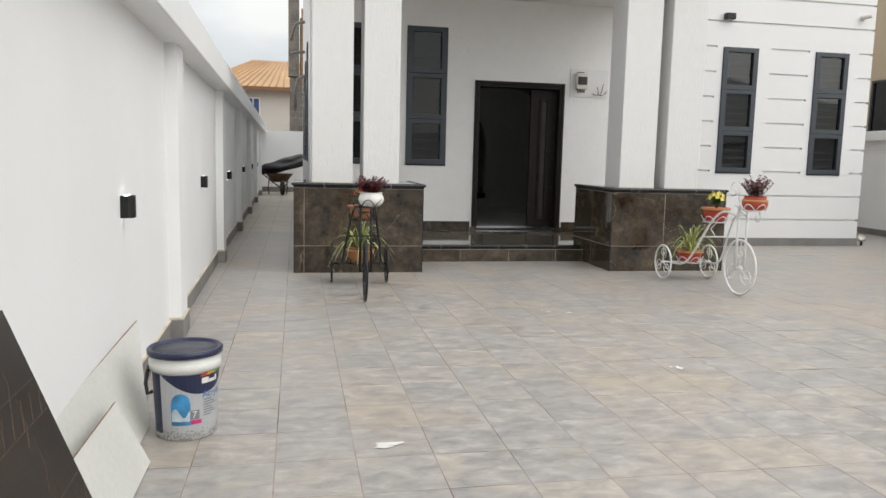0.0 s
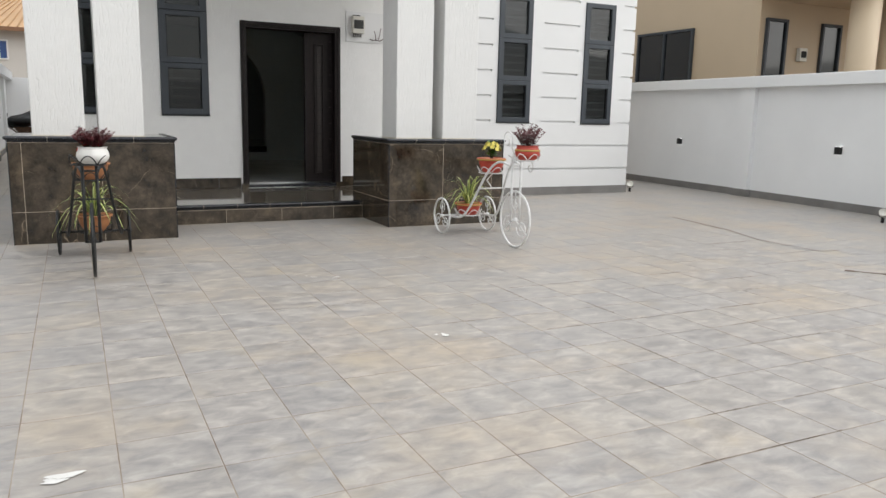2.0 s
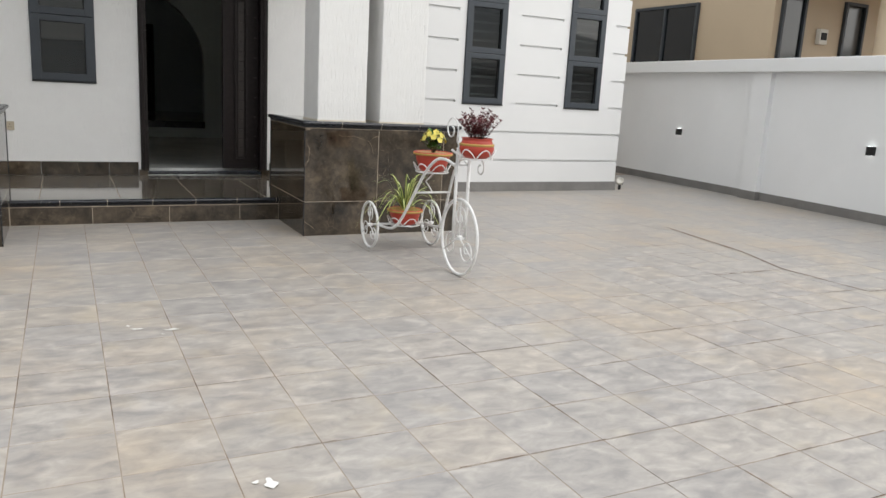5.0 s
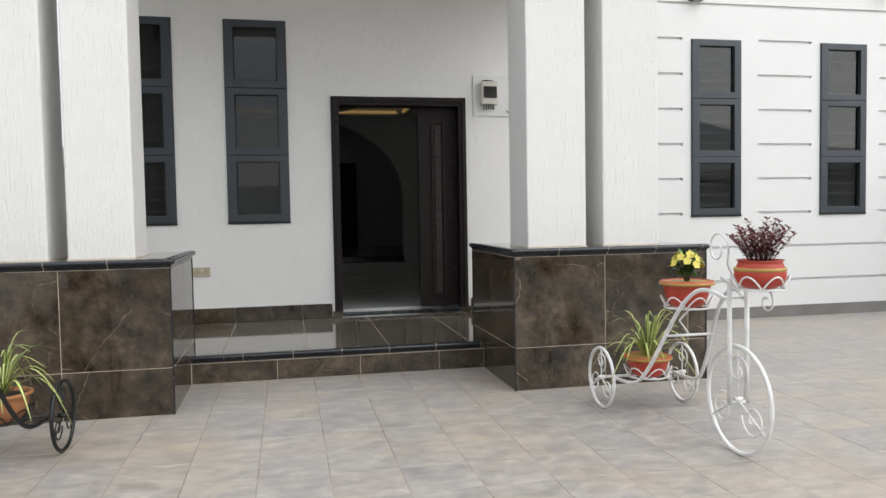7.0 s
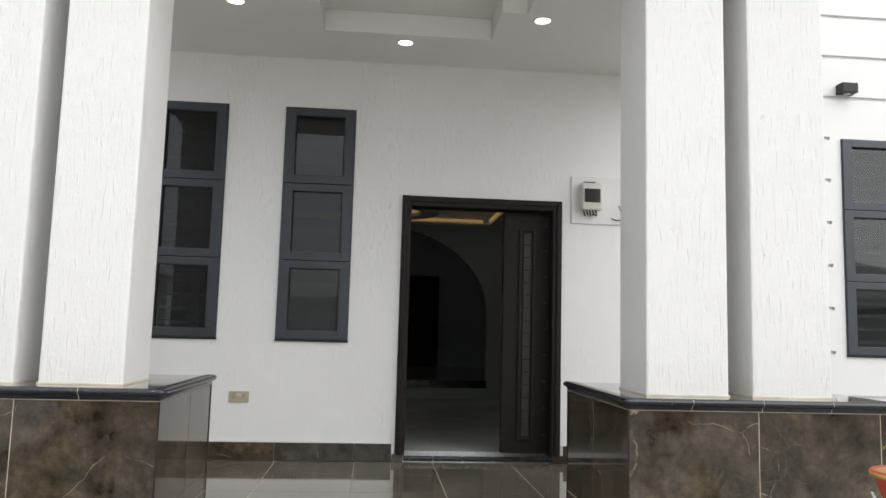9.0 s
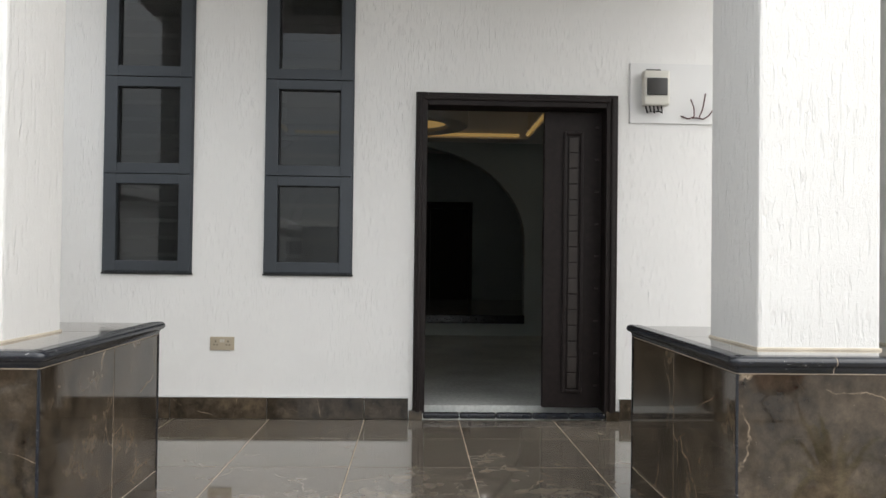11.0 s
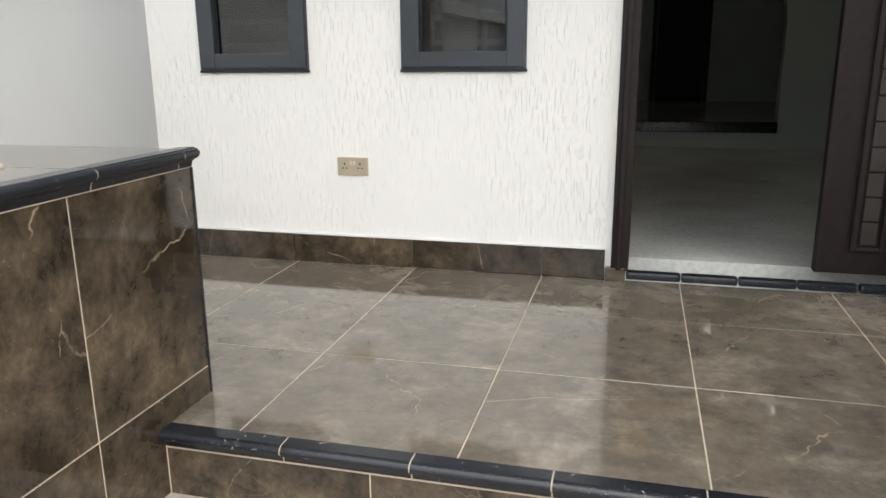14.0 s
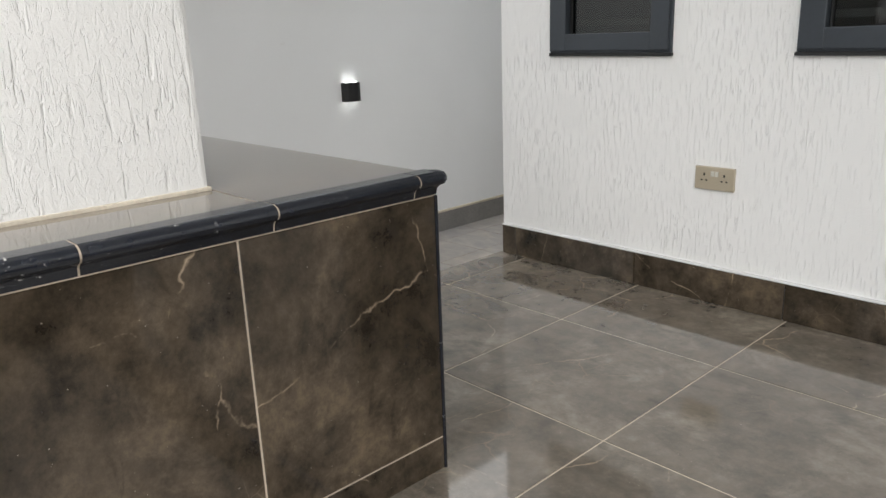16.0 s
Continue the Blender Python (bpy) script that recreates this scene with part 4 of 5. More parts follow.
def flowering_plant(owner, z, petal, count=14):
    bms, bml = bmesh.new(), bmesh.new()
    heads = []
    for k in range(7):
        a = k * 2.4
        tip = Vector((0.055 * math.cos(a) * (k / 6), 0.055 * math.sin(a) * (k / 6), z + 0.10 + 0.055 * (1 - k / 6) + rng.uniform(0, 0.02)))
        add_tube(bms, [(0, 0, z - 0.01), (tip.x * 0.4, tip.y * 0.4, z + 0.05), tip], 0.006, 6, taper=lambda s: 1 - 0.4 * s)
        for j in range(9):
            b = rng.uniform(0, math.tau)
            p = Vector((tip.x * 0.7, tip.y * 0.7, z + 0.04)).lerp(tip, j / 8)
            add_leaf(bml, p, (math.cos(b), math.sin(b), rng.uniform(0.1, 1.1)), (0, 0, 1), rng.uniform(0.05, 0.08), rng.uniform(0.014, 0.02))
        heads.append(tip)
    part("stem", bms, STEM, owner)
    part("foliage", bml, LEAF_MID, owner, "bright green spoon-shaped leaves")
    for k in range(count):
        a, el = k * 2.39996, 0.15 + 0.75 * (k / count)
        p = Vector((0.085 * math.cos(a) * math.cos(el * 1.2), 0.085 * math.sin(a) * math.cos(el * 1.2), z + 0.085 + 0.085 * el))
        bmf = bmesh.new()
        out = Vector((math.cos(a), math.sin(a), 0.5)).normalized()
        s1 = out.orthogonal().normalized()
        s2 = out.cross(s1)
        for j in range(5):
            b = j * math.tau / 5
            add_leaf(bmf, p, s1 * math.cos(b) + s2 * math.sin(b) + out * 0.35, out, 0.026, 0.014)
        part("flower", bmf, petal, owner)


def pot(m, radius, height, shell, kind, label, bellied=False, band=True):
    o = thing("potted_plant", label, "potted plant", m, "planter pots")
    r, h = radius, height
    if bellied:
        prof = [(r * 0.62, 0), (r * 0.86, h * 0.16), (r * 1.0, h * 0.42), (r * 0.98, h * 0.62), (r * 0.86, h * 0.86), (r * 0.84, h * 0.92), (r * 0.93, h), (r * 0.88, h), (r * 0.8, h * 0.9), (r * 0.8, h * 0.84)]
    else:
        prof = [(r * 0.58, 0), (r * 0.72, h * 0.2), (r * 0.86, h * 0.6), (r * 0.90, h * 0.84), (r * 1.0, h * 0.88), (r * 1.02, h * 0.97), (r * 0.98, h), (r * 0.92, h), (r * 0.88, h * 0.88), (r * 0.86, h * 0.82)]
    body = part("pot", lathe(prof, 32), shell, o)
    if band:
        zz = h * (0.66 if bellied else 0.9)
        rr = r * (0.99 if bellied else 1.022)
        part("gold_band", lathe([(rr - 0.004, zz - 0.008), (rr + 0.002, zz - 0.006), (rr + 0.002, zz + 0.006), (rr - 0.004, zz + 0.009)], 32), GOLD_PAINT, body, "dull gold painted band")
    part("soil", lathe([(r * 0.84, h * 0.80), (r * 0.84, h * 0.86), (r * 0.4, h * 0.89), (0.001, h * 0.885)], 24), SOIL, o)
    if kind == "strap":
        strap_plant(o, h * 0.86)
    elif kind == "shrub":
        red_shrub(o, h * 0.86)
    elif kind == "lowshrub":
        red_shrub(o, h * 0.86, 0.15, 0.125, 38)
    elif kind == "yellow":
        flowering_plant(o, h * 0.86, PETAL_YELLOW, 16)
    elif kind == "red":
        flowering_plant(o, h * 0.86, PETAL_RED, 10)
    return o


# ---- tricycle planters ----
def arc(c, r, a0, a1, n, u, v):
    c, u, v = Vector(c), Vector(u), Vector(v)
    return [c + r * (math.cos(radians(a0 + (a1 - a0) * k / n)) * u + math.sin(radians(a0 + (a1 - a0) * k / n)) * v) for k in range(n + 1)]


def spiral(c, r0, r1, a0, a1, n, u, v):
    c, u, v = Vector(c), Vector(u), Vector(v)
    return [c + (r0 + (r1 - r0) * k / n) * (math.cos(radians(a0 + (a1 - a0) * k / n)) * u + math.sin(radians(a0 + (a1 - a0) * k / n)) * v) for k in range(n + 1)]


Y, Z, X = (0, 1, 0), (0, 0, 1), (1, 0, 0)


def tricycle(m, iron, label):
    t = thing("tricycle_planter", label, "plant stand", m, "tricycle planters")

    def wheel(cx, cy, r, bar):
        w = part("wheel", tube(arc((cx, cy, r), r - bar, 0, 360 - 360 / 40, 39, Y, Z), bar, 8, True), iron, t)
        k = r / 0.25
        for a in (90, 210, 330):
            d = (math.cos(radians(a)), math.sin(radians(a)))
            c = (cx, cy + d[0] * r * 0.52, r + d[1] * r * 0.52)
            part("scroll", tube(spiral(c, 0.085 * k, 0.018 * k, a + 150, a - 330, 26, Y, Z), 0.0042, 6), iron, w)
            part("spoke", tube([(cx, cy, r), (cx, cy + d[0] * r * 0.3, r + d[1] * r * 0.3), (cx, cy + d[0] * (r - bar), r + d[1] * (r - bar))], 0.0045, 6), iron, w)
        part("hub", tube([(cx - 0.02, cy, r), (cx + 0.02, cy, r)], 0.012, 10), iron, w)
        return w
    wheel(0, -0.48, 0.262, 0.0105)
    wheel(-0.265, 0.48, 0.182, 0.0095)
    wheel(0.255, 0.48, 0.182, 0.0095)
    part("rear_axle", tube([(-0.265, 0.48, 0.182), (0.255, 0.48, 0.182)], 0.0085), iron, t)
    for s in (-1, 1):
        part("fork_leg", tube([(s * 0.045, -0.48, 0.245), (s * 0.045, -0.48, 0.5), (s * 0.045, -0.48, 0.835 if s < 0 else 0.80)], 0.0115), iron, t)
        pts = []
        ctrl = [(0.05, -0.46, 0.735), (0.07, -0.36, 0.765), (0.09, -0.26, 0.75), (0.11, -0.15, 0.66), (0.135, -0.04, 0.50), (0.16, 0.06, 0.34), (0.18, 0.15, 0.235), (0.19, 0.24, 0.195), (0.195, 0.36, 0.184), (0.2, 0.48, 0.182)]
        cv = [Vector((s * c[0], c[1], c[2])) for c in ctrl]
        for i in range(len(cv) - 1):
            p0, p1, p2, p3 = cv[max(i - 1, 0)], cv[i], cv[i + 1], cv[min(i + 2, len(cv) - 1)]
            for q in range(4):
                u = q / 4
                pts.append(0.5 * ((2 * p1) + (p2 - p0) * u + (2 * p0 - 5 * p1 + 4 * p2 - p3) * u * u + (3 * p1 - p0 - 3 * p2 + p3) * u ** 3))
        pts.append(cv[-1])
        part("frame_tube", tube(pts, 0.0105), iron, t)
    part("fork_axle", tube([(-0.045, -0.48, 0.25), (0.045, -0.48, 0.25)], 0.009), iron, t)
    part("cross_bar", tube([(-0.135, -0.045, 0.50), (0.135, -0.045, 0.50)], 0.007), iron, t)
    part("cross_bar", tube([(-0.055, -0.44, 0.74), (0.055, -0.44, 0.74)], 0.008), iron, t)
    part("handlebar", tube([(-0.09, -0.48, 0.84), (-0.03, -0.48, 0.80), (0.06, -0.48, 0.80)], 0.007), iron, t)
    part("handle_scroll", tube([(-0.02, -0.50, 0.80), (-0.05, -0.47, 0.90)] + spiral((-0.05, -0.39, 0.965), 0.09, 0.02, 180, -250, 30, Y, Z), 0.0048, 6), iron, t)
    part("handle_scroll", tube(spiral((0.05, -0.62, 0.735), 0.06, 0.014, 60, 480, 26, Y, Z), 0.0048, 6), iron, t)
    for cy, cz, rr in ((-0.645, 0.80, 0.105), (-0.02, 0.645, 0.115), (0.42, 0.19, 0.118)):
        ring = part("pot_ring", tube(arc((0, cy, cz), rr, 0, 351, 39, X, Y), 0.0048, 6, True), iron, t)
        part("ring_bar", tube([(-rr, cy, cz), (rr, cy, cz)], 0.0045, 6), iron, ring)
        part("ring_bar", tube([(0, cy - rr, cz), (0, cy + rr, cz)], 0.0045, 6), iron, ring)
        for a in range(0, 360, 60):
            b0, b1 = radians(a), radians(a + 60)
            pts = []
            for q in range(11):
                b = b0 + (b1 - b0) * q / 10
                f = math.sin(math.pi * q / 10)
                pts.append((math.cos(b) * (rr + 0.018 * f), cy + math.sin(b) * (rr + 0.018 * f), cz + 0.06 * f))
            part("petal_loop", tube(pts, 0.004, 6), iron, ring)
    part("seat_stay", tube([(0.0, -0.06, 0.645), (-0.06, -0.05, 0.58), (-0.02, -0.045, 0.53), (0.0, -0.045, 0.50)], 0.005, 6), iron, t)
    part("ring_stay", tube([(0, -0.48, 0.79), (0, -0.56, 0.79), (0, -0.64, 0.797)], 0.007, 6), iron, t)
    part("ring_stay", tube([(0, 0.48, 0.182), (0, 0.42, 0.186), (0, 0.30, 0.188)], 0.006, 6), iron, t)
    return t


wt = pose(4.015, 7.115, 0)
tricycle(wt, WHITE_IRON, "white wrought iron tricycle plant stand, paint chipped")
pot(wt @ pose(0, -0.645, 0.805), 0.110, 0.125, RED_POT, "shrub", "red bellied clay pot holding a dark red shrub", True)
pot(wt @ pose(0, -0.02, 0.650), 0.136, 0.135, RED_POT, "yellow", "red clay bowl with yellow flowers and gold rim")
pot(wt @ pose(0, 0.42, 0.193), 0.135, 0.115, RED_POT, "strap", "red clay bowl with a striped spider plant")
kt = pose(0.567, 7.06, 0, 0, 0, -2)
tricycle(kt, BLACK_IRON, "black wrought iron tricycle plant stand before the pedestal")
pot(kt @ pose(0.03, -0.645, 0.805), 0.102, 0.11, WHITE_POT, "lowshrub", "white bellied pot with trailing dark red plant", True, False)
pot(kt @ pose(0, -0.02, 0.650), 0.135, 0.12, TERRACOTTA, "red", "terracotta bowl with small red flowers", False, False)
pot(kt @ pose(0, 0.42, 0.193), 0.135, 0.135, TERRACOTTA, "strap", "terracotta bowl with a striped spider plant", False, False)

# ---- paint bucket and leaning boards ----
bucket = thing("paint_bucket", "white plastic paint bucket with navy lid, splashed", "paint bucket", pose(-0.478, 3.70, 0, 0, 0, 9) @ Matrix.Diagonal((0.96, 0.96, 1.02, 1)))
BUCKET = mat_plain("white_bucket_plastic", (0.66, 0.66, 0.63), 0.35, 0, 0.12, 50, 0.03)
NAVY = mat_plain("navy_plastic", (0.013, 0.018, 0.06), 0.3, 0, 0.2, 50, 0.03)
BR0, BR1, BH = 0.130, 0.148, 0.366
part("body", lathe([(BR0 - 0.006, 0), (BR0, 0.006), (BR1 - 0.004, BH - 0.08), (BR1 + 0.006, BH - 0.078), (BR1 + 0.007, BH - 0.045), (BR1 + 0.002, BH - 0.043), (BR1 + 0.003, BH - 0.015)], 40), BUCKET, bucket)
part("lid", lathe([(BR1 + 0.004, BH - 0.018), (BR1 + 0.013, BH - 0.018), (BR1 + 0.014, BH), (BR1 + 0.008, BH + 0.006), (BR1 - 0.004, BH + 0.004), (BR1 - 0.010, BH - 0.008), (BR1 - 0.014, BH - 0.008)], 40), NAVY, bucket, "navy snap-on lid rim")
part("lid_top", lathe([(BR1 - 0.010, BH - 0.012), (BR1 - 0.011, BH - 0.006), (0.001, BH - 0.005)], 40), mat_plain("dusty_lid", (0.10, 0.105, 0.13), 0.6, 0, 0.5, 60, 0.05), bucket, "dusty grey lid top")
part("handle", tube([(-0.150, 0.0, BH - 0.07), (-0.158, -0.03, BH - 0.085), (-0.166, -0.07, BH - 0.125), (-0.158, -0.10, BH - 0.16), (-0.14, -0.11, BH - 0.15)], 0.008, 8), RUBBER, bucket, "black grip handle hanging down")


def bucket_point(a, z, lift=0.0012):
    r = BR0 + (BR1 - 0.004 - BR0) * z / (BH - 0.08) + lift
    return Vector((r * math.sin(a), -r * math.cos(a), z))


def bucket_patch(name, a0, a1, low, high, mat, lift, label="", n=16):
    """A printed area between two height curves, wrapped on the bucket."""
    bm = bmesh.new()
    prev = None
    for k in range(n + 1):
        s = k / n
        a = radians(a0 + (a1 - a0) * s)
        z0, z1 = low(s), high(s)
        col = [bm.verts.new(bucket_point(a, z0 + (z1 - z0) * q / 6, lift)) for q in range(7)]
        if prev:
            for q in range(6):
                bm.faces.new((prev[q], col[q], col[q + 1], prev[q + 1]))
        prev = col
    return part(name, bm, mat, bucket, label)


LABEL_GREY = mat_plain("label_silver", (0.42, 0.43, 0.44), 0.4, 0, 0.1, 40, 0)
SKY_PRINT = mat_plain("label_sky_blue", (0.05, 0.28, 0.55), 0.4, 0, 0.5, 120, 0)
CLOUD_PRINT = mat_plain("label_cloud", (0.55, 0.65, 0.7), 0.4, 0, 0.3, 160, 0)
PINK = mat_plain("label_magenta", (0.55, 0.03, 0.18), 0.4, 0, 0.1, 40, 0)
BLUE_INK = mat_plain("label_blue_ink", (0.03, 0.16, 0.42), 0.4, 0, 0.1, 40, 0)
GREY_INK = mat_plain("label_grey_ink", (0.2, 0.2, 0.22), 0.4, 0, 0.1, 40, 0)
bucket_patch("label", -75, 80, lambda s: 0.03, lambda s: BH - 0.085, LABEL_GREY, 0.0008, "silver printed label")
bucket_patch("label_band", -75, -48, lambda s: 0.03, lambda s: BH - 0.085, NAVY, 0.0014, "navy printed edge")
bucket_patch("label_swoosh", -48, 80, lambda s: BH - 0.085 - 0.085 * math.sin(math.pi * min(1, s * 0.85)), lambda s: BH - 0.086, NAVY, 0.0014, "navy printed curve")
bucket_patch("label_window", -28, 6, lambda s: 0.068, lambda s: 0.158 + 0.045 * math.sqrt(max(0.0, 1 - (2 * s - 1) ** 2)), SKY_PRINT, 0.0018, "printed blue sky arch")
bucket_patch("label_cloud", -27, 5, lambda s: 0.085, lambda s: 0.12 + 0.02 * math.sin(s * 7), CLOUD_PRINT, 0.0022)
bucket_patch("label_badge", 6, 22, lambda s: 0.09, lambda s: 0.13, GREY_INK, 0.0018)
bucket_patch("label_strip", 6, 26, lambda s: 0.07, lambda s: 0.088, PINK, 0.0018, "magenta printed strip")
for a, b, c0, d, mt in ((26, 40, 0.238, 0.262, WHITE_POT), (41, 54, 0.238, 0.252, WHITE_POT), (55, 60, 0.238, 0.262, WHITE_POT)):
    bucket_patch("label_mark", a, b, lambda s, c0=c0: c0, lambda s, d=d: d, mt, 0.0022)
for a0, a1, c, mt in ((24, 44, (0.5, 0.06, 0.02), 0), (36, 58, (0.55, 0.35, 0.03), 1), (48, 66, (0.1, 0.35, 0.08), 2)):
    bucket_patch("label_ribbon", a0, a1, lambda s: 0.268 + 0.004 * mt, lambda s, q=mt: 0.272 + 0.012 * math.sin(math.pi * s) + 0.004 * q, mat_plain("label_ribbon_ink", c, 0.4, 0, 0.1, 40, 0), 0.0022 + 0.0003 * mt)
for k in range(7):
    z = 0.165 - k * 0.011
    bucket_patch("label_line", 30, 48 + 6 * (k % 3), lambda s, z=z: z, lambda s, z=z: z + 0.005, GREY_INK, 0.0018)


def bucket_text(word, a0, z, size, mat):
    cu = bpy.data.curves.new("text", 'FONT')
    cu.body, cu.size = word, size
    tmp = bpy.data.objects.new("text", cu)
    scene.collection.objects.link(tmp)
    me = bpy.data.meshes.new_from_object(tmp.evaluated_get(bpy.context.evaluated_depsgraph_get()))
    bpy.data.objects.remove(tmp)
    for v in me.vertices:
        a = radians(a0) + v.co.x / 0.14
        v.co = bucket_point(a, z + v.co.y, 0.0026)
    me.materials.append(mat)
    ob = new("label_text", me)
    ob.parent = bucket


bucket_text("Acrylic", 27, 0.178, 0.042, BLUE_INK)
bucket_text("7", 9, 0.098, 0.04, WHITE_POT)
bm = bmesh.new()
for k in range(420):
    a, z = radians(rng.uniform(-110, 95)), 0.004 + abs(rng.gauss(0, 0.022))
    p = bucket_point(a, z, 0.0024)
    s = rng.uniform(0.0012, 0.0032)
    q = Vector((math.cos(a), math.sin(a), 0))
    bm.faces.new([bm.verts.new(p + q * dx * s + Vector((0, 0, dz * s))) for dx, dz in ((-1, -0.4), (0.3, -1), (1, 0.3), (-0.2, 1))])
tagged(part("splash_speck", bm, GREY_INK, bucket, "spattered dark paint specks"), "", "", "", "stuff")

PLY = mat_plain("white_faced_board", (0.62, 0.62, 0.58), 0.55, 0, 0.1, 12, 0.05)
PLY_EDGE = mat_plain("board_raw_edge", (0.28, 0.17, 0.10), 0.85, 0, 0.3, 80, 0.3)


def slab(name, corners, thick, mats, label, category):
    """A thin sheet through four corners, its raw edge in the second material."""
    bm = bmesh.new()
    c = [Vector(p) for p in corners]
    n = (c[1] - c[0]).cross(c[3] - c[0]).normalized() * thick
    a, b = [bm.verts.new(p) for p in c], [bm.verts.new(p + n) for p in c]
    bm.faces.new(a[::-1])
    bm.faces.new(b)
    for i in range(4):
        j = (i + 1) % 4
        f = bm.faces.new((a[i], a[j], b[j], b[i]))
        f.material_index = 1
    bmesh.ops.recalc_face_normals(bm, faces=bm.faces)
    return tagged(part(name, bm, mats), label, category)


slab("board", [(-0.66, 2.45, 0.002), (-0.65, 3.76, 0.002), (-0.785, 4.24, 0.371), (-0.785, 2.95, 0.345)], 0.009, (PLY, PLY_EDGE), "large white faced board leaning on the wall", "board")
slab("board", [(-0.578, 2.74, 0.002), (-0.575, 3.363, 0.002), (-0.68, 3.305, 0.267), (-0.68, 2.70, 0.27)], 0.009, (PLY, PLY_EDGE), "small white board offcut leaning on a larger one", "board")
DARK_TILE = mat_plain("dark_brown_panel", (0.03, 0.022, 0.017), 0.35, 0, 0.35, 30, 0.1)
pan = thing("carved_panel", "dark brown patterned panel leaning on the wall", "panel", pose(0, 0, 0))
pc = [Vector(p) for p in ((-0.338, 1.42, 0.004), (-0.338, 2.176, 0.004), (-0.783, 2.52, 0.77), (-0.783, 1.76, 0.77))]
bm = bmesh.new()
nrm = (pc[1] - pc[0]).cross(pc[3] - pc[0]).normalized() * 0.022
va, vb = [bm.verts.new(p) for p in pc], [bm.verts.new(p + nrm) for p in pc]
bm.faces.new(va[::-1])
bm.faces.new(vb)
for i in range(4):
    bm.faces.new((va[i], va[(i + 1) % 4], vb[(i + 1) % 4], vb[i]))
bmesh.ops.recalc_face_normals(bm, faces=bm.faces)
part("sheet", bm, DARK_TILE, pan)
INLAY = mat_plain("bronze_inlay", (0.075, 0.042, 0.024), 0.45, 0.2, 0.3, 60, 0.1)


def on_panel(u, v, lift):
    return pc[0].lerp(pc[1], u).lerp(pc[3].lerp(pc[2], u), v) + nrm.normalized() * (lift if nrm.x > 0 else -lift) + (nrm if nrm.x > 0 else Vector((0, 0, 0)))


for v0 in (0.12, 0.40, 0.68):
    for dv in (0.0, 0.09):
        part("inlay_line", tube([on_panel(0.02, v0 + dv, 0.0), on_panel(0.98, v0 + dv + 0.02, 0.0)], 0.0016, 6), INLAY, pan)
    for k in range(12):
        u = 0.05 + k * 0.08
        part("leaf_inlay", tube([on_panel(u, v0 + 0.015, 0.0), on_panel(u + 0.03, v0 + 0.05, 0.0), on_panel(u + 0.06, v0 + 0.085, 0.0)], 0.002, 5), INLAY, pan)
for k in range(16):
    u, v = 0.25 + 0.5 * (k % 2), 0.05 + k * 0.055
    part("leaf_inlay", tube([on_panel(u, v, 0.0), on_panel(u + 0.05, v + 0.05, 0.0), on_panel(u + 0.06, v + 0.12, 0.0)], 0.0025, 5, taper=lambda q: 1 - 0.7 * q), INLAY, pan)

# ---- wheelbarrow at the end of the passage ----
wb = thing("wheelbarrow", "rusty wheelbarrow heaped with a black tarpaulin", "wheelbarrow", pose(-0.50, 23.3, 0, 0, 0, 12) @ Matrix.Scale(1.1, 4))
RUST = mat_plain("rusty_steel", (0.14, 0.08, 0.05), 0.8, 0.3, 0.4, 40, 0.3)
part("tray", lathe([(0.16, 0.34), (0.24, 0.40), (0.36, 0.56), (0.37, 0.57), (0.35, 0.56), (0.22, 0.41)], 14), RUST, wb)
w = part("wheel", tube(arc((0, -0.42, 0.2), 0.16, 0, 345, 23, Y, Z), 0.04, 8, True), RUBBER, wb)
part("rim", tube([(-0.05, -0.42, 0.2), (0.05, -0.42, 0.2)], 0.06, 10), RUST, w)
for s in (-1, 1):
    part("handle", tube([(s * 0.04, -0.42, 0.2), (s * 0.2, -0.1, 0.34), (s * 0.3, 0.5, 0.5), (s * 0.32, 0.75, 0.52)], 0.018, 8), RUST, wb)
    part("leg", tube([(s * 0.24, 0.2, 0.42), (s * 0.26, 0.25, 0.2), (s * 0.24, 0.22, 0.0)], 0.016, 8), RUST, wb)
tarp = bmesh.new()
bmesh.ops.create_icosphere(tarp, subdivisions=4, radius=0.5)
for v in tarp.verts:
    k = 1 + 0.35 * noise.noise(v.co * 3.1) + 0.12 * noise.noise(v.co * 9)
    v.co = Vector((v.co.x * 1.5 * k + 0.05, v.co.y * 0.7 * k, max(v.co.z * 0.5 * k, -0.13) + 0.86 + 0.45 * max(v.co.x, -0.3)))
for f in tarp.faces:
    f.smooth = True
tagged(part("tarpaulin", tarp, mat_plain("black_tarpaulin", (0.012, 0.013, 0.014), 0.4, 0, 0.2, 30, 0.4)), "crumpled black tarpaulin heaped on the wheelbarrow", "tarpaulin").matrix_world = pose(-0.33, 23.55, 0)


# ---- neighbouring houses ----
def far_window(owner, w, h, m, mat=ALU, lights=2):
    f = bmesh.new()
    for a, b, c0, d in ((-w / 2, -w / 2 + 0.05, 0, h), (w / 2 - 0.05, w / 2, 0, h), (-w / 2 + 0.05, w / 2 - 0.05, 0, 0.05), (-w / 2 + 0.05, w / 2 - 0.05, h - 0.05, h)):
        add_box(f, a, b, -0.04, 0.06, c0, d)
    for k in range(1, lights):
        x = -w / 2 + w * k / lights
        add_box(f, x - 0.025, x + 0.025, -0.035, 0.055, 0.05, h - 0.05)
    win = part("window", f, mat, owner)
    win.matrix_basis = m
    for k in range(lights):
        a = -w / 2 + 0.05 + k * (w - 0.1) / lights
        part("pane", box(a, a + (w - 0.1) / lights, 0.0, 0.01, 0.05, h - 0.05), DARK_GLASS, win, "dark glass")
    return win


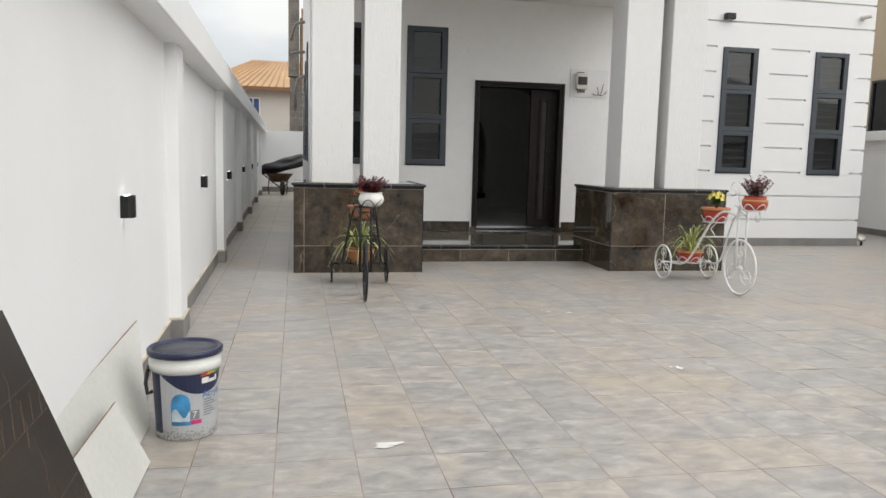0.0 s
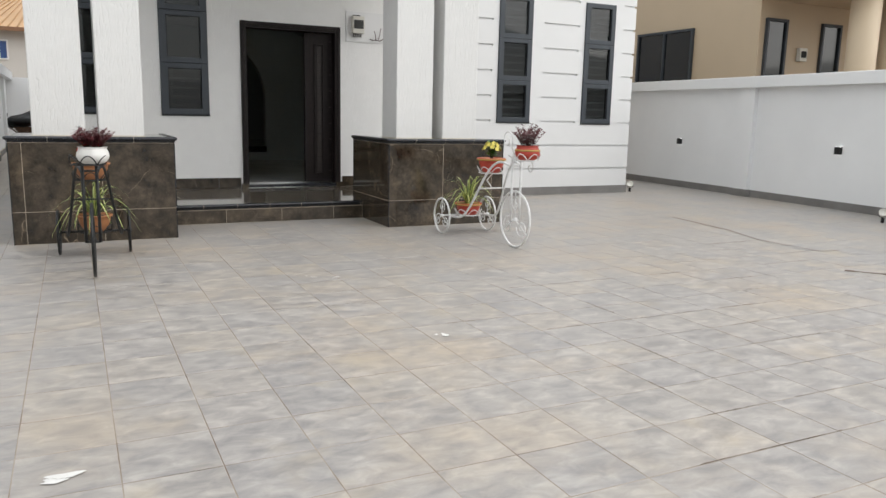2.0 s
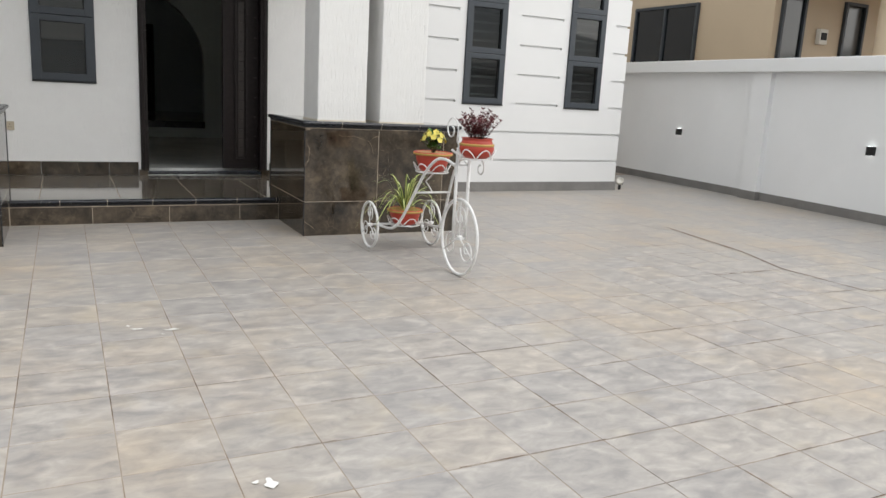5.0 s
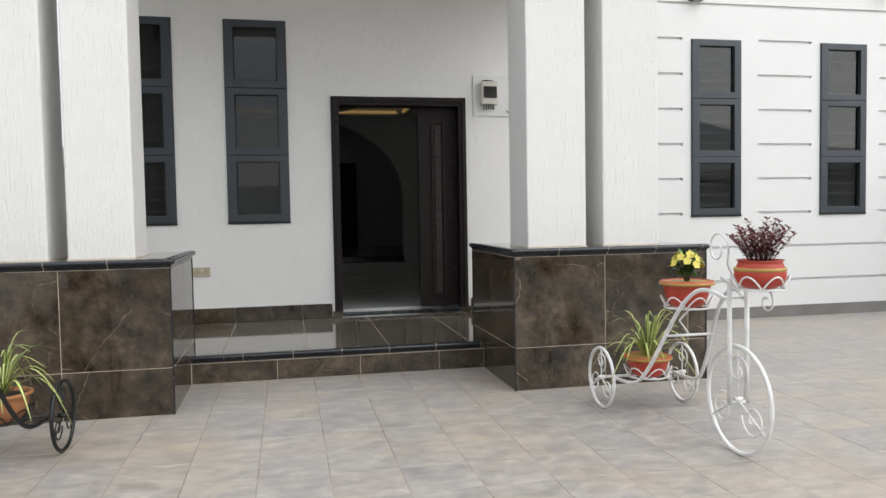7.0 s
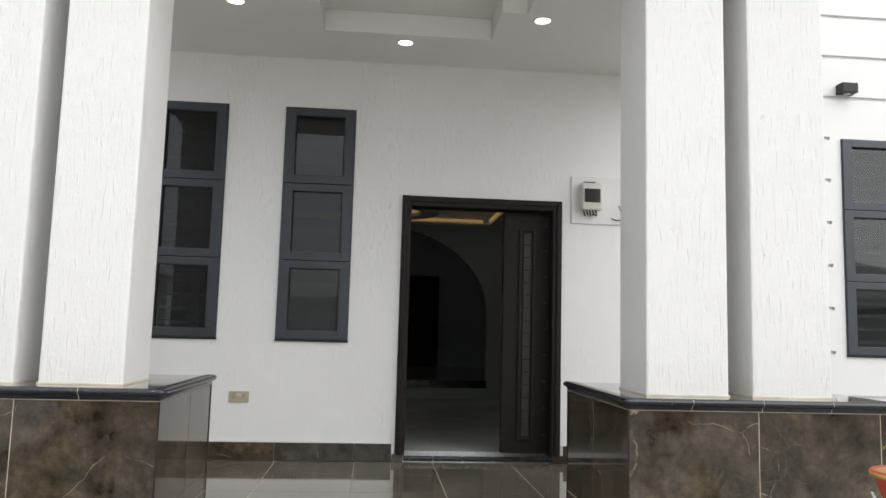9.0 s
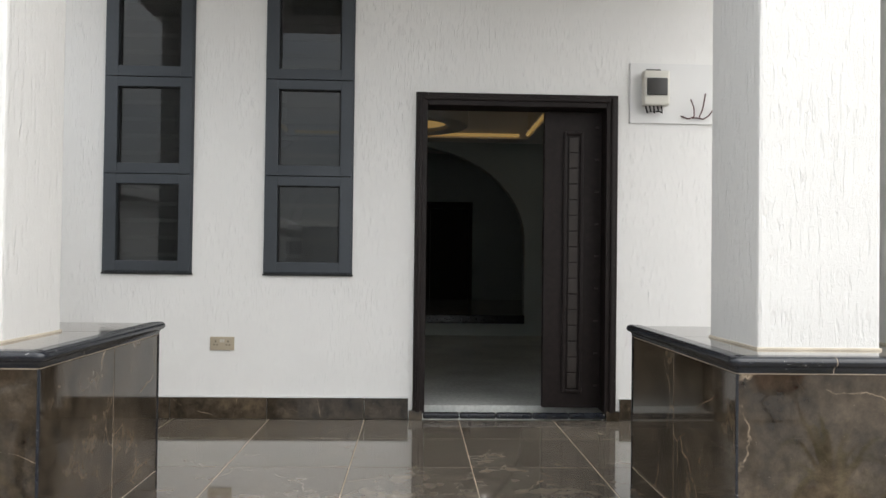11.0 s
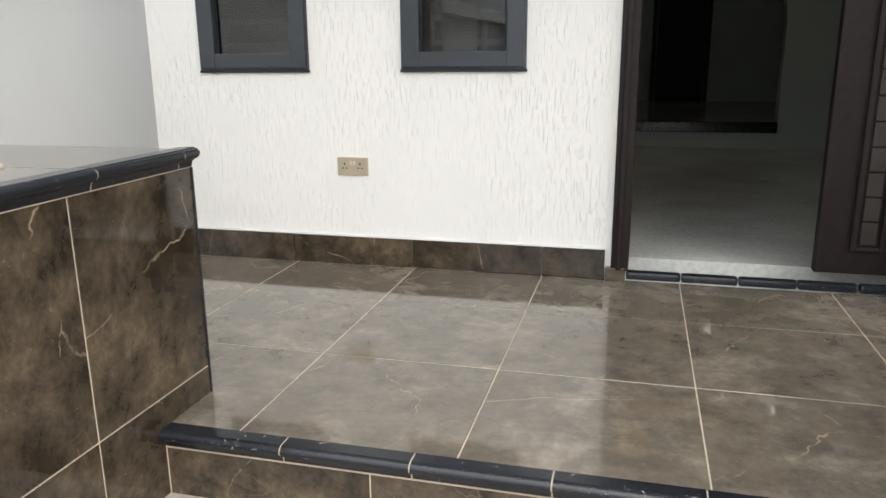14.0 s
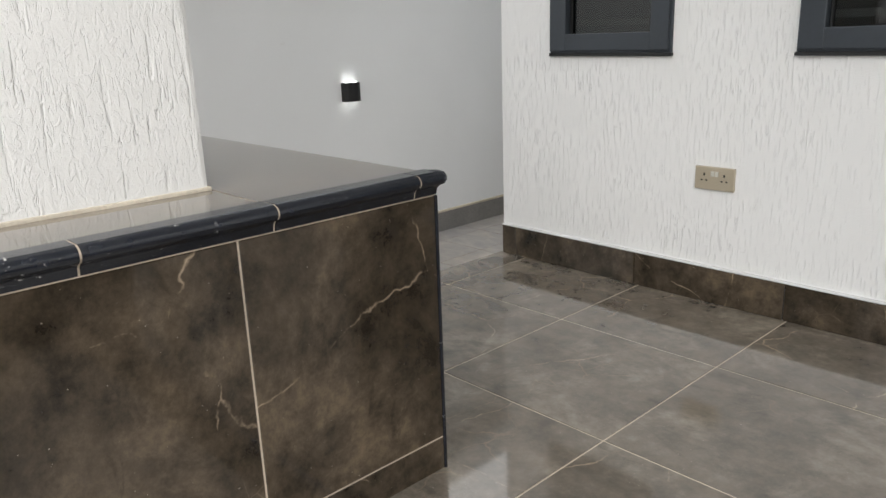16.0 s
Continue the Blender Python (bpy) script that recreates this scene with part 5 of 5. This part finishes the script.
DARK_GLASS = mat_plain("dark_window_glass", (0.012, 0.014, 0.016), 0.06, 0, 0.2, 3, 0)
nb = thing("neighbour_house", "tan rendered two-storey house beyond the wall", "house", pose(12.1, 11.33, 0))
bm = bmesh.new()
add_box(bm, 0, 10.5, 0, 9, 0, 6.5)
part("wall", bm, TAN, nb)
part("roof", box(-0.2, 10.7, -0.2, 9.2, 6.5, 6.75, 0.02), TAN, nb)
far_window(nb, 1.7, 1.5, pose(-0.02, 2.5, 1.55, 0, 0, -90))
for x in (0.42, 1.95):
    far_window(nb, 0.56, 1.85, pose(x, -0.02, 1.25), ALU, 1)
for x in (5.9, 7.0):
    far_window(nb, 0.56, 1.75, pose(x, -0.02, 1.0), ALU, 1)
bal = part("balcony", box(-0.1, 6.2, -2.1, -0.01, 3.42, 3.85, 0.02), TAN, nb)
part("parapet", box(-0.1, 6.2, -2.1, -1.95, 3.85, 4.7, 0.02), TAN, bal)
for x in (0.5, 1.35, 4.8, 5.75):
    part("column", lathe([(0.24, 0), (0.24, 3.42)], 24, (x, -1.75, 0)), TAN, nb)
for k in range(3):
    part("groove_line", box(3.2, 9.5, -0.012, -0.002, 2.2 + 0.4 * k, 2.22 + 0.4 * k), mat_plain("tan_groove", (0.3, 0.23, 0.15), 0.8, 0, 0.1, 10, 0), nb)
mb = part("meter_box", box(1.05, 1.25, -0.09, -0.005, 2.35, 2.6, 0.01), PLASTIC, nb, "ivory meter box")
part("flap", box(1.08, 1.22, -0.098, -0.089, 2.42, 2.54), RUBBER, mb)
part("lamp_box", box(4.6, 4.74, -0.1, -0.005, 2.75, 2.87, 0.01), BLACK_LAMP, nb)


def block_wall(owner, x0, x1, z0, z1, m, thick=0.22):
    """Sandcrete blocks laid in courses with recessed joints."""
    bm = bmesh.new()
    add_box(bm, x0 + 0.02, x1 - 0.02, 0.015, thick - 0.015, z0, z1 - 0.02)
    core = part("mortar_core", bm, MORTAR, owner)
    core.matrix_basis = m
    bm = bmesh.new()
    z, row = z0, 0
    while z < z1 - 0.1:
        x = x0 - (0.225 if row % 2 else 0)
        while x < x1:
            a, b = max(x, x0), min(x + 0.435, x1)
            if b - a > 0.06:
                add_box(bm, a, b, rng.uniform(-0.006, 0.004), thick, z, z + 0.21)
            x += 0.45
        z += 0.225
        row += 1
    bl = part("blockwork", bm, BLOCKS, owner)
    bl.matrix_basis = m
    bl["kind"] = "stuff"


ub = thing("unfinished_building", "unfinished grey block building with bare columns", "building", pose(23.2, 8.3, 0))
block_wall(ub, 0, 2.6, 0, 6.5, pose(0, 2.9, 0))
part("concrete_frame", box(0.4, 1.0, 2.6, 2.895, 0, 7.0, 0.02), BLOCKS, ub)
block_wall(ub, 0, 2.9, 0, 4.25, pose(3.0, 3.4, 0, 0, 0, -60))
for x, y, h in ((2.9, 3.1, 4.5), (3.4, 2.15, 4.95), (3.7, 1.6, 4.75), (4.3, 0.6, 4.6)):
    part("column", box(x - 0.12, x + 0.12, y - 0.12, y + 0.12, 0, h, 0.02), MORTAR, ub)
    for k in range(2):
        part("rebar", tube([(x - 0.08 + 0.16 * k, y, h - 0.1), (x - 0.05 + 0.14 * k, y, h + 1.1 + 0.3 * k)], 0.012, 5), RUST, ub)
uc = thing("unfinished_building", "narrow unfinished block building with steel bars on top", "building", pose(-0.26, 27.6, 0))
block_wall(uc, 0, 3.0, 0, 3.9, pose(0.02, 0.1, 0))
block_wall(uc, 0.35, 3.0, 3.9, 5.8, pose(0.02, 0.1, 0))
block_wall(uc, -0.02, 0.35, 3.9, 6.75, pose(0.0, 0.0, 0), 0.35)
part("timber_prop", box(0.42, 0.5, -0.06, 0.02, 3.6, 6.2), mat_plain("raw_timber", (0.3, 0.18, 0.07), 0.8, 0, 0.3, 30, 0.2), uc)
for x in (0.1, 0.3, 0.55, 0.7, 0.9):
    part("rebar", tube([(x, 0.15, 5.7), (x + 0.02, 0.15, 6.9 + 0.3 * x)], 0.012, 5), RUST, uc)
oh = thing("orange_roof_house", "pale rendered house with orange ribbed sheet roof", "house", pose(-1.68, 35.0, 0))
part("wall", box(-2.2, 6.0, 0, 7.5, 0, 4.1), FACADE_GREY, oh)
bm = bmesh.new()
rp = [(-2.7, -0.5, 4.1), (6.5, -0.5, 4.1), (6.5, 8.0, 4.1), (-2.7, 8.0, 4.1), (-0.3, 2.2, 5.5), (3.5, 2.2, 5.5), (3.5, 5.3, 5.5), (-0.3, 5.3, 5.5)]
rv = [bm.verts.new(p) for p in rp]
for q in ((0, 1, 5, 4), (1, 2, 6, 5), (2, 3, 7, 6), (3, 0, 4, 7), (4, 5, 6, 7), (3, 2, 1, 0)):
    bm.faces.new([rv[i] for i in q])
roof = part("roof", bm, ROOF_ORANGE, oh)
for k in range(30):
    x = -2.6 + k * 0.31
    xt = min(max(x * 0.42 + 0.78, -0.3), 3.5)
    part("roof_rib", tube([(x, -0.5, 4.12), (xt, 2.2, 5.52)], 0.03, 5), ROOF_ORANGE, roof)
part("fascia", box(-2.72, 6.52, -0.54, -0.5, 3.95, 4.1), mat_plain("brown_fascia", (0.2, 0.1, 0.05), 0.7, 0, 0.1, 10, 0), roof)
BLUE_GLASS = mat_plain("blue_window_glass", (0.02, 0.06, 0.2), 0.1, 0, 0.2, 3, 0)
wn1 = far_window(oh, 0.62, 0.75, pose(-0.2, -0.02, 2.9), WHITE_WALL, 2)
for ch in wn1.children:
    ch.data.materials[0] = BLUE_GLASS
far_window(oh, 0.8, 1.9, pose(2.2, -0.02, 1.6), DOOR_DARK, 1)
rail = part("balcony_rail", tube([(1.2, -0.6, 2.5), (3.2, -0.6, 2.5)], 0.03, 6), WHITE_WALL, oh)
for k in range(4):
    part("rail_bar", tube([(1.2, -0.6, 1.7 + 0.2 * k), (3.2, -0.6, 1.7 + 0.2 * k)], 0.02, 6), WHITE_WALL, rail)
part("balcony_slab", box(1.2, 3.3, -0.7, 0, 1.4, 1.55), FACADE_GREY, oh)

CREAM = mat_plain("cream_paint_edge", (0.62, 0.55, 0.43), 0.75, 0, 0.3, 30, 0.2)
bm = bmesh.new()
add_box(bm, LEFT_X - 0.02, LEFT_X + 0.014, -3.3, 25.0, 0.12, 0.132, 0.003)
y = 5.37 - 3.5 * 2
while y < 24:
    add_box(bm, LEFT_X - 0.02, LEFT_X + 0.090, y - 0.014, y + 0.314, 0.13, 0.146, 0.004)
    y += 3.5
structure(part("trim_skirting_top_west", bm, CREAM), "uneven cream paint line above the skirting", "trim").matrix_world = m_left

# ---- trim: porch skirting, wing skirting ----
structure(part("baseboard_wing", box(5.2, WING_R + 0.012, WING_Y - 0.012, WING_Y - 0.0005, -0.05, 0.12, 0.003), SKIRT_GREY), "grey tile skirting along the wing wall", "baseboard")
structure(part("baseboard_house_west", box(HOUSE_L - 0.012, HOUSE_L - 0.0005, WALL_Y + 0.2, 21, -0.05, 0.12, 0.003), SKIRT_GREY), "grey tile skirting along the house side", "baseboard")

# ---- paving and tile pieces ----


def shared_piece(name, sx, sy, sz, bevel):
    bm = box(-sx / 2, sx / 2, -sy / 2, sy / 2, -sz, 0)
    top = [e for e in bm.edges if all(v.co.z > -1e-5 for v in e.verts)]
    bmesh.ops.bevel(bm, geom=top, offset=bevel, segments=1, affect='EDGES')
    me = bpy.data.meshes.new(name)
    bm.to_mesh(me)
    bm.free()
    return me


pieces = {}


def lay(name, parent, mat, origin, u, v, w, h, thick=0.012, bevel=0.0015, gap=0.0015, jitter=0.0):
    """One tile of width w along u and height h along v, its face towards u x v."""
    key = (round(w, 4), round(h, 4), thick, mat.name)
    if key not in pieces:
        pieces[key] = shared_piece(name, w - 2 * gap, h - 2 * gap, thick, bevel)
        pieces[key].materials.append(mat)
    ob = new(name, pieces[key])
    u, v = Vector(u), Vector(v)
    n = u.cross(v)
    c = Vector(origin) + u * w / 2 + v * h / 2 + n * jitter
    ob.matrix_world = Matrix.Translation(c) @ Matrix((u, v, n)).transposed().to_4x4()
    ob.parent = parent
    return ob


# porch floor
floor = structure(new("porch_floor"), "polished dark brown marble tile floor of the porch", "floor")
XJ = [HOUSE_L - 0.02, 0.305, 0.897, 1.491, 2.087, 2.682, 3.284, 3.88, 4.475, 5.2]
YJ = [STEP_Y + 0.005, 9.508, 10.096, WALL_Y]
for a, b in zip(XJ, XJ[1:]):
    for c0, d in zip(YJ, YJ[1:]):
        lay("tile", floor, MARBLE_REFLECT_PALE, (a, c0, PORCH_Z), X, Y, b - a, d - c0, gap=0.0022)
# step riser and its bullnose
riser = structure(new("porch_step"), "dark marble riser with black bullnose edging", "step")
RX = [1.280, 1.287, 1.869, 2.458, 3.042, 3.385]
for a, b in zip(RX[1:], RX[2:]):
    lay("riser_tile", riser, MARBLE, (a, STEP_Y + 0.0128, 0.0), X, Z, b - a, PORCH_Z - 0.055, gap=0.002)


def bullnose_mesh(length, gap=0.0018):
    """A black edging tile: rounded lip over a small cove, running along x, facing -y, top at z = 0."""
    prof = [(0.03, 0.0), (-0.012, 0.0), (-0.022, -0.004), (-0.028, -0.012), (-0.028, -0.020), (-0.022, -0.028), (-0.012, -0.032), (-0.006, -0.038), (-0.003, -0.052), (0.012, -0.052), (0.03, -0.02)]
    bm = bmesh.new()
    a = [bm.verts.new((gap, y, z)) for y, z in prof]
    b = [bm.verts.new((length - gap, y, z)) for y, z in prof]
    for i in range(len(prof)):
        j = (i + 1) % len(prof)
        f = bm.faces.new((a[i], b[i], b[j], a[j]))
        f.smooth = 0 < i < 8
    for cap in (bm.faces.new(a), bm.faces.new(b[::-1])):
        for ed in cap.edges:
            ed.smooth = False
    for v0, v1 in zip(a, b):
        if abs(v0.co.y - 0.03) < 1e-6 or v0.co.z < -0.05:
            for ed in v0.link_edges:
                if ed.other_vert(v0) is v1:
                    ed.smooth = False
    bmesh.ops.recalc_face_normals(bm, faces=bm.faces)
    me = bpy.data.meshes.new("bullnose")
    bm.to_mesh(me)
    bm.free()
    me.materials.append(NOSING)
    return me


def nosing_core(length):
    prof = [(0.028, -0.001), (-0.012, -0.001), (-0.021, -0.005), (-0.0268, -0.012), (-0.0268, -0.020), (-0.021, -0.027), (-0.011, -0.031), (-0.005, -0.038), (-0.002, -0.054), (0.012, -0.054)]
    bm = bmesh.new()
    a = [bm.verts.new((0.001, y, z)) for y, z in prof]
    b = [bm.verts.new((length - 0.001, y, z)) for y, z in prof]
    for i in range(len(prof)):
        q = (i + 1) % len(prof)
        bm.faces.new((a[i], b[i], b[q], a[q]))
    bm.faces.new(a)
    bm.faces.new(b[::-1])
    bmesh.ops.recalc_face_normals(bm, faces=bm.faces)
    return bm


def edging(parent, p0, p1, step, start=0.0):
    """Bullnose tiles from p0 to p1, facing to the right of that way."""
    p0, p1 = Vector(p0), Vector(p1)
    total = (p1 - p0).length
    d = (p1 - p0) / total
    rot = math.degrees(math.atan2(d.y, d.x))
    part("grout_core", nosing_core(total), PALE_GROUT, parent).matrix_world = Matrix.Translation(p0) @ pose(0, 0, 0, 0, 0, rot)
    s = 0.0
    first = start or step
    while s < total - 0.01:
        ln = min(first if s == 0 else step, total - s)
        key = ("nose", round(ln, 3))
        if key not in pieces:
            pieces[key] = bullnose_mesh(round(ln, 3))
        ob = new("bullnose_tile", pieces[key])
        ob.matrix_world = Matrix.Translation(p0 + d * s) @ pose(0, 0, 0, 0, 0, rot)
        ob.parent = parent
        s += ln


def grout_line(parent, p0, p1, r=0.0035):
    part("grout_line", tube([p0, p1], r, 6), PALE_GROUT, parent)


edging(riser, (1.287, STEP_Y + 0.012, PORCH_Z + 0.004), (3.383, STEP_Y + 0.012, PORCH_Z + 0.004), 0.3445, 0.350)
# porch skirting
skirt = structure(new("porch_skirting"), "dark marble skirting along the porch wall", "baseboard")
SX = [HOUSE_L, 0.247, 0.878, 1.478, 2.085, 2.362]
for a, b in zip(SX, SX[1:]):
    lay("skirting_tile", skirt, MARBLE, (a, WALL_Y - 0.012, PORCH_Z), X, Z, b - a, 0.135)
for a, b in zip([3.706, 3.88, 4.475], [3.88, 4.475, 5.2]):
    lay("skirting_tile", skirt, MARBLE, (a, WALL_Y - 0.012, PORCH_Z), X, Z, b - a, 0.135)
# pedestals
for px0, px1, py1, mirror in ((-0.035, 1.285, 9.15, False), (3.385, 4.745, 9.22, True)):
    clad = structure(new("pedestal_cladding"), "dark brown marble tiles cladding the porch pedestal", "pedestal")
    top = structure(new("pedestal_top"), "dark marble pedestal top edged in black bullnose", "pedestal")
    LOW, HIGH = 0.28, PED_TOP - 0.05
    cols = [px0, px0 + 0.625, px0 + 1.225, px1] if mirror else [px0, px0 + 0.10, px1 - 0.61, px1]
    for a, b in zip(cols, cols[1:]):
        for z0, z1 in ((0, LOW), (LOW, HIGH)):
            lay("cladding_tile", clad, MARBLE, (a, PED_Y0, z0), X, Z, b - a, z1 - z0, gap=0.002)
    sides = [PED_Y0, 8.676, py1] if not mirror else [PED_Y0, 8.68, py1]
    low_side = [PED_Y0, 8.676, py1] if not mirror else [PED_Y0, 8.68, py1]
    for ys, z0, z1 in ((low_side, 0, LOW), (sides, LOW, HIGH)):
        for a, b in zip(ys, ys[1:]):
            lay("cladding_tile", clad, MARBLE, (px1, a, z0), Y, Z, b - a, z1 - z0, gap=0.002)
            lay("cladding_tile", clad, MARBLE, (px0, b, z0), (0, -1, 0), Z, b - a, z1 - z0, gap=0.002)
    for a, b in zip(cols, cols[1:]):
        for z0, z1 in ((0.21, LOW), (LOW, HIGH)):
            lay("cladding_tile", clad, MARBLE, (b, py1, z0), (-1, 0, 0), Z, b - a, z1 - z0, gap=0.002)
    for cx in (px0, px1):
        for cy in (PED_Y0, py1):
            part("corner_trim", box(cx - 0.004, cx + 0.004, cy - 0.004, cy + 0.004, 0.0, HIGH, 0.0015), NOSING, clad, "black corner strip")
    for c0, d in ((PED_Y0, 8.75), (8.75, py1)):
        # top in the paled copy: the white wall's reflection is put into its colour
        lay("top_tile", top, MARBLE_REFLECT_PALE, (px0, c0, PED_TOP - 0.001), X, Y, px1 - px0, d - c0, gap=0.0015)
    e = 0.0
    zt = PED_TOP + 0.004
    edging(top, (px0 - e, PED_Y0, zt), (px1 + e, PED_Y0, zt), 0.34, 0.30)
    inner = px0 if mirror else px1
    if mirror:
        edging(top, (px0, py1, zt), (px0, PED_Y0, zt), 0.34, 0.10)
    else:
        edging(top, (px1, PED_Y0, zt), (px1, py1, zt), 0.34, 0.29)
    for cx, cy in ((px0, PED_Y0), (px1, PED_Y0), (inner, py1)):
        part("corner_nosing", lathe([(0.003, -0.052), (0.006, -0.038), (0.012, -0.032), (0.022, -0.028), (0.028, -0.020), (0.028, -0.012), (0.022, -0.004), (0.012, 0.0), (0.001, 0.0)], 20, (cx, cy, zt)), NOSING, top)

# paint lines at the foot of columns and above the skirting
BEIGE = mat_plain("beige_primer_edge", (0.68, 0.61, 0.50), 0.8, 0, 0.3, 40, 0.2)
for x0, x1 in ((0.145, 0.566), (0.675, 1.055), (3.550, 3.972), (4.096, 4.512)):
    bm = box(x0 - 0.004, x1 + 0.004, 8.331, 8.749, PED_TOP - 0.002, PED_TOP + 0.007, 0.002)
    structure(part("trim_column_foot", bm, BEIGE), "beige primer line at the column foot", "trim")
for a, b in ((HOUSE_L, 2.362), (3.706, 5.2)):
    structure(part("trim_skirting_line", box(a, b, WALL_Y - 0.013, WALL_Y - 0.0005, PORCH_Z + 0.135, PORCH_Z + 0.143, 0.002), WHITE_WALL), "white paint line above the skirting", "trim")
TX, TY, OX, OY = 0.3165, 0.322, 0.222, 2.340
splash = bmesh.new()
for cx, cy, rx, ry, ph in ((0.375, 3.43, 0.05, 0.026, 0), (0.34, 3.405, 0.035, 0.018, 2), (1.96, 6.03, 0.024, 0.012, 1), (2.12, 5.98, 0.03, 0.012, 4), (2.21, 4.39, 0.018, 0.026, 3), (2.17, 4.41, 0.010, 0.01, 5), (1.93, 6.09, 0.010, 0.008, 2), (2.07, 5.92, 0.008, 0.006, 1)):
    ring = [splash.verts.new((cx + rx * (1 + 0.4 * math.sin(3 * a + ph)) * math.cos(a), cy + ry * (1 + 0.35 * math.cos(2 * a + ph)) * math.sin(a), 0.0042)) for a in [q * math.tau / 20 for q in range(20)]]
    splash.faces.new(ring)
cracks = bmesh.new()
crng = random.Random(11)
lines = [((6.05, 4.81), (6.23, 4.57), 0.03), ((6.2, 4.585), (6.85, 4.55), 0.02), ((6.85, 4.55), (7.33, 4.53), 0.008), ((6.24, 4.60), (6.35, 3.91), 0.012), ((6.35, 3.91), (6.39, 3.56), 0.007),
         ((6.64, 6.19), (6.67, 5.49), 0.009), ((6.67, 5.49), (6.93, 5.49), 0.006), ((7.04, 7.90), (6.86, 6.79), 0.016), ((6.86, 6.79), (6.64, 6.19), 0.012), ((5.9, 6.17), (6.6, 6.17), 0.005)]
for k in range(46):
    row, a = crng.randint(0, 10), crng.uniform(2.3, 6.6)
    lines.append(((a, OY + row * TY), (a + crng.choice((0.18, 0.3, 0.32, 0.6)), OY + row * TY), crng.uniform(0.0014, 0.0030)))
for k in range(16):
    col, b = crng.randint(8, 18), crng.uniform(2.2, 5.0)
    lines.append(((OX + col * TX, b), (OX + col * TX, b + crng.choice((0.16, 0.3))), crng.uniform(0.0014, 0.0028)))
for (xa, ya), (xb, yb), w in lines:
    prev = None
    for q in range(15):
        f = q / 14
        c = Vector((xa + (xb - xa) * f, ya + (yb - ya) * f, 0.0028))
        d = Vector((-(yb - ya), xb - xa, 0)).normalized()
        hw = w * crng.uniform(0.15, 1.0)
        cur = [cracks.verts.new(c + d * hw), cracks.verts.new(c - d * hw * 0.8)]
        if prev:
            cracks.faces.new((prev[0], prev[1], cur[1], cur[0]))
        prev = cur
tagged(part("joint_stain", cracks, mat_plain("rusty_joint_dirt", (0.19, 0.115, 0.07), 0.9, 0, 0.5, 40, 0.2)), "rusty brown dirt along cracked paving joints", "stain", "", "stuff")
tagged(part("paint_splash", splash, WHITE_POT), "dried white paint drips on the paving", "paint stain", "", "stuff")

# yard paving
paving = structure(new("paving"), "grey ceramic paving tiles of the yard, stained", "paving")
verts_r, faces_r = [], []


def yard_free(x0, x1, y0, y1):
    cx, cy = (x0 + x1) / 2, (y0 + y1) / 2
    if x1 < left_x(cy) + 0.01 or x0 > right_x(cy) - 0.01:
        return False
    if y0 > WALL_Y + 0.15 and HOUSE_L < x0 and x1 < WING_R:
        return False
    if y0 > STEP_Y + 0.05 and HOUSE_L + 0.02 < x0 and x1 < 5.15 and y1 < WALL_Y + 0.2:
        return False
    return True


prng = random.Random(3)
lay_far = []
for i in range(-5, 36):
    for k in range(-18, 71):
        x0, y0 = OX + i * TX, OY + k * TY
        x1, y1 = x0 + TX, y0 + TY
        if not yard_free(x0, x1, y0, y1):
            continue
        if y0 > 12.3 and x0 > 9.0:
            continue
        near = 0.2 < x0 + 0.05 < 4.6 and 2.2 < y0 + 0.05 < 8.1
        lift = prng.uniform(-0.0003, 0.0004)
        if near:
            lay("tile", paving, YARD_TILE, (x0, y0, 0.0), X, Y, TX, TY, 0.014, 0.0005, 0.0019, lift)
        elif y0 > 12.3:
            lay_far.append((x0, y0))
        else:
            a, b, c0, d, z = x0 + 0.0019, x1 - 0.0019, y0 + 0.0019, y1 - 0.0019, lift
            n = len(verts_r)
            e = 0.0005
            verts_r += [(a, c0, -0.014), (b, c0, -0.014), (b, d, -0.014), (a, d, -0.014), (a, c0, z - e), (b, c0, z - e), (b, d, z - e), (a, d, z - e), (a + e, c0 + e, z), (b - e, c0 + e, z), (b - e, d - e, z), (a + e, d - e, z)]
            faces_r += [(n + 8, n + 9, n + 10, n + 11)]
            for q in range(4):
                w = (q + 1) % 4
                faces_r += [(n + q, n + w, n + 4 + w, n + 4 + q), (n + 4 + q, n + 4 + w, n + 8 + w, n + 8 + q)]
me = bpy.data.meshes.new("paving_field")
me.from_pydata(verts_r, [], faces_r)
me.materials.append(YARD_TILE)
tagged(new("paving_field", me), "", "", "", "stuff").parent = paving
# paler tiles of the side passage
passage = structure(new("passage_paving"), "pale beige paving tiles of the side passage", "paving")
BEIGE_TILE = mat_plain("beige_passage_tile", (0.46, 0.41, 0.345), 0.5, 0, 0.15, 14, 0.05)
for x0, y0 in lay_far:
    if x0 < 1.0:
        lay("tile", passage, BEIGE_TILE, (x0, y0, 0.0), X, Y, TX, TY, 0.014, 0.0005, 0.0024)
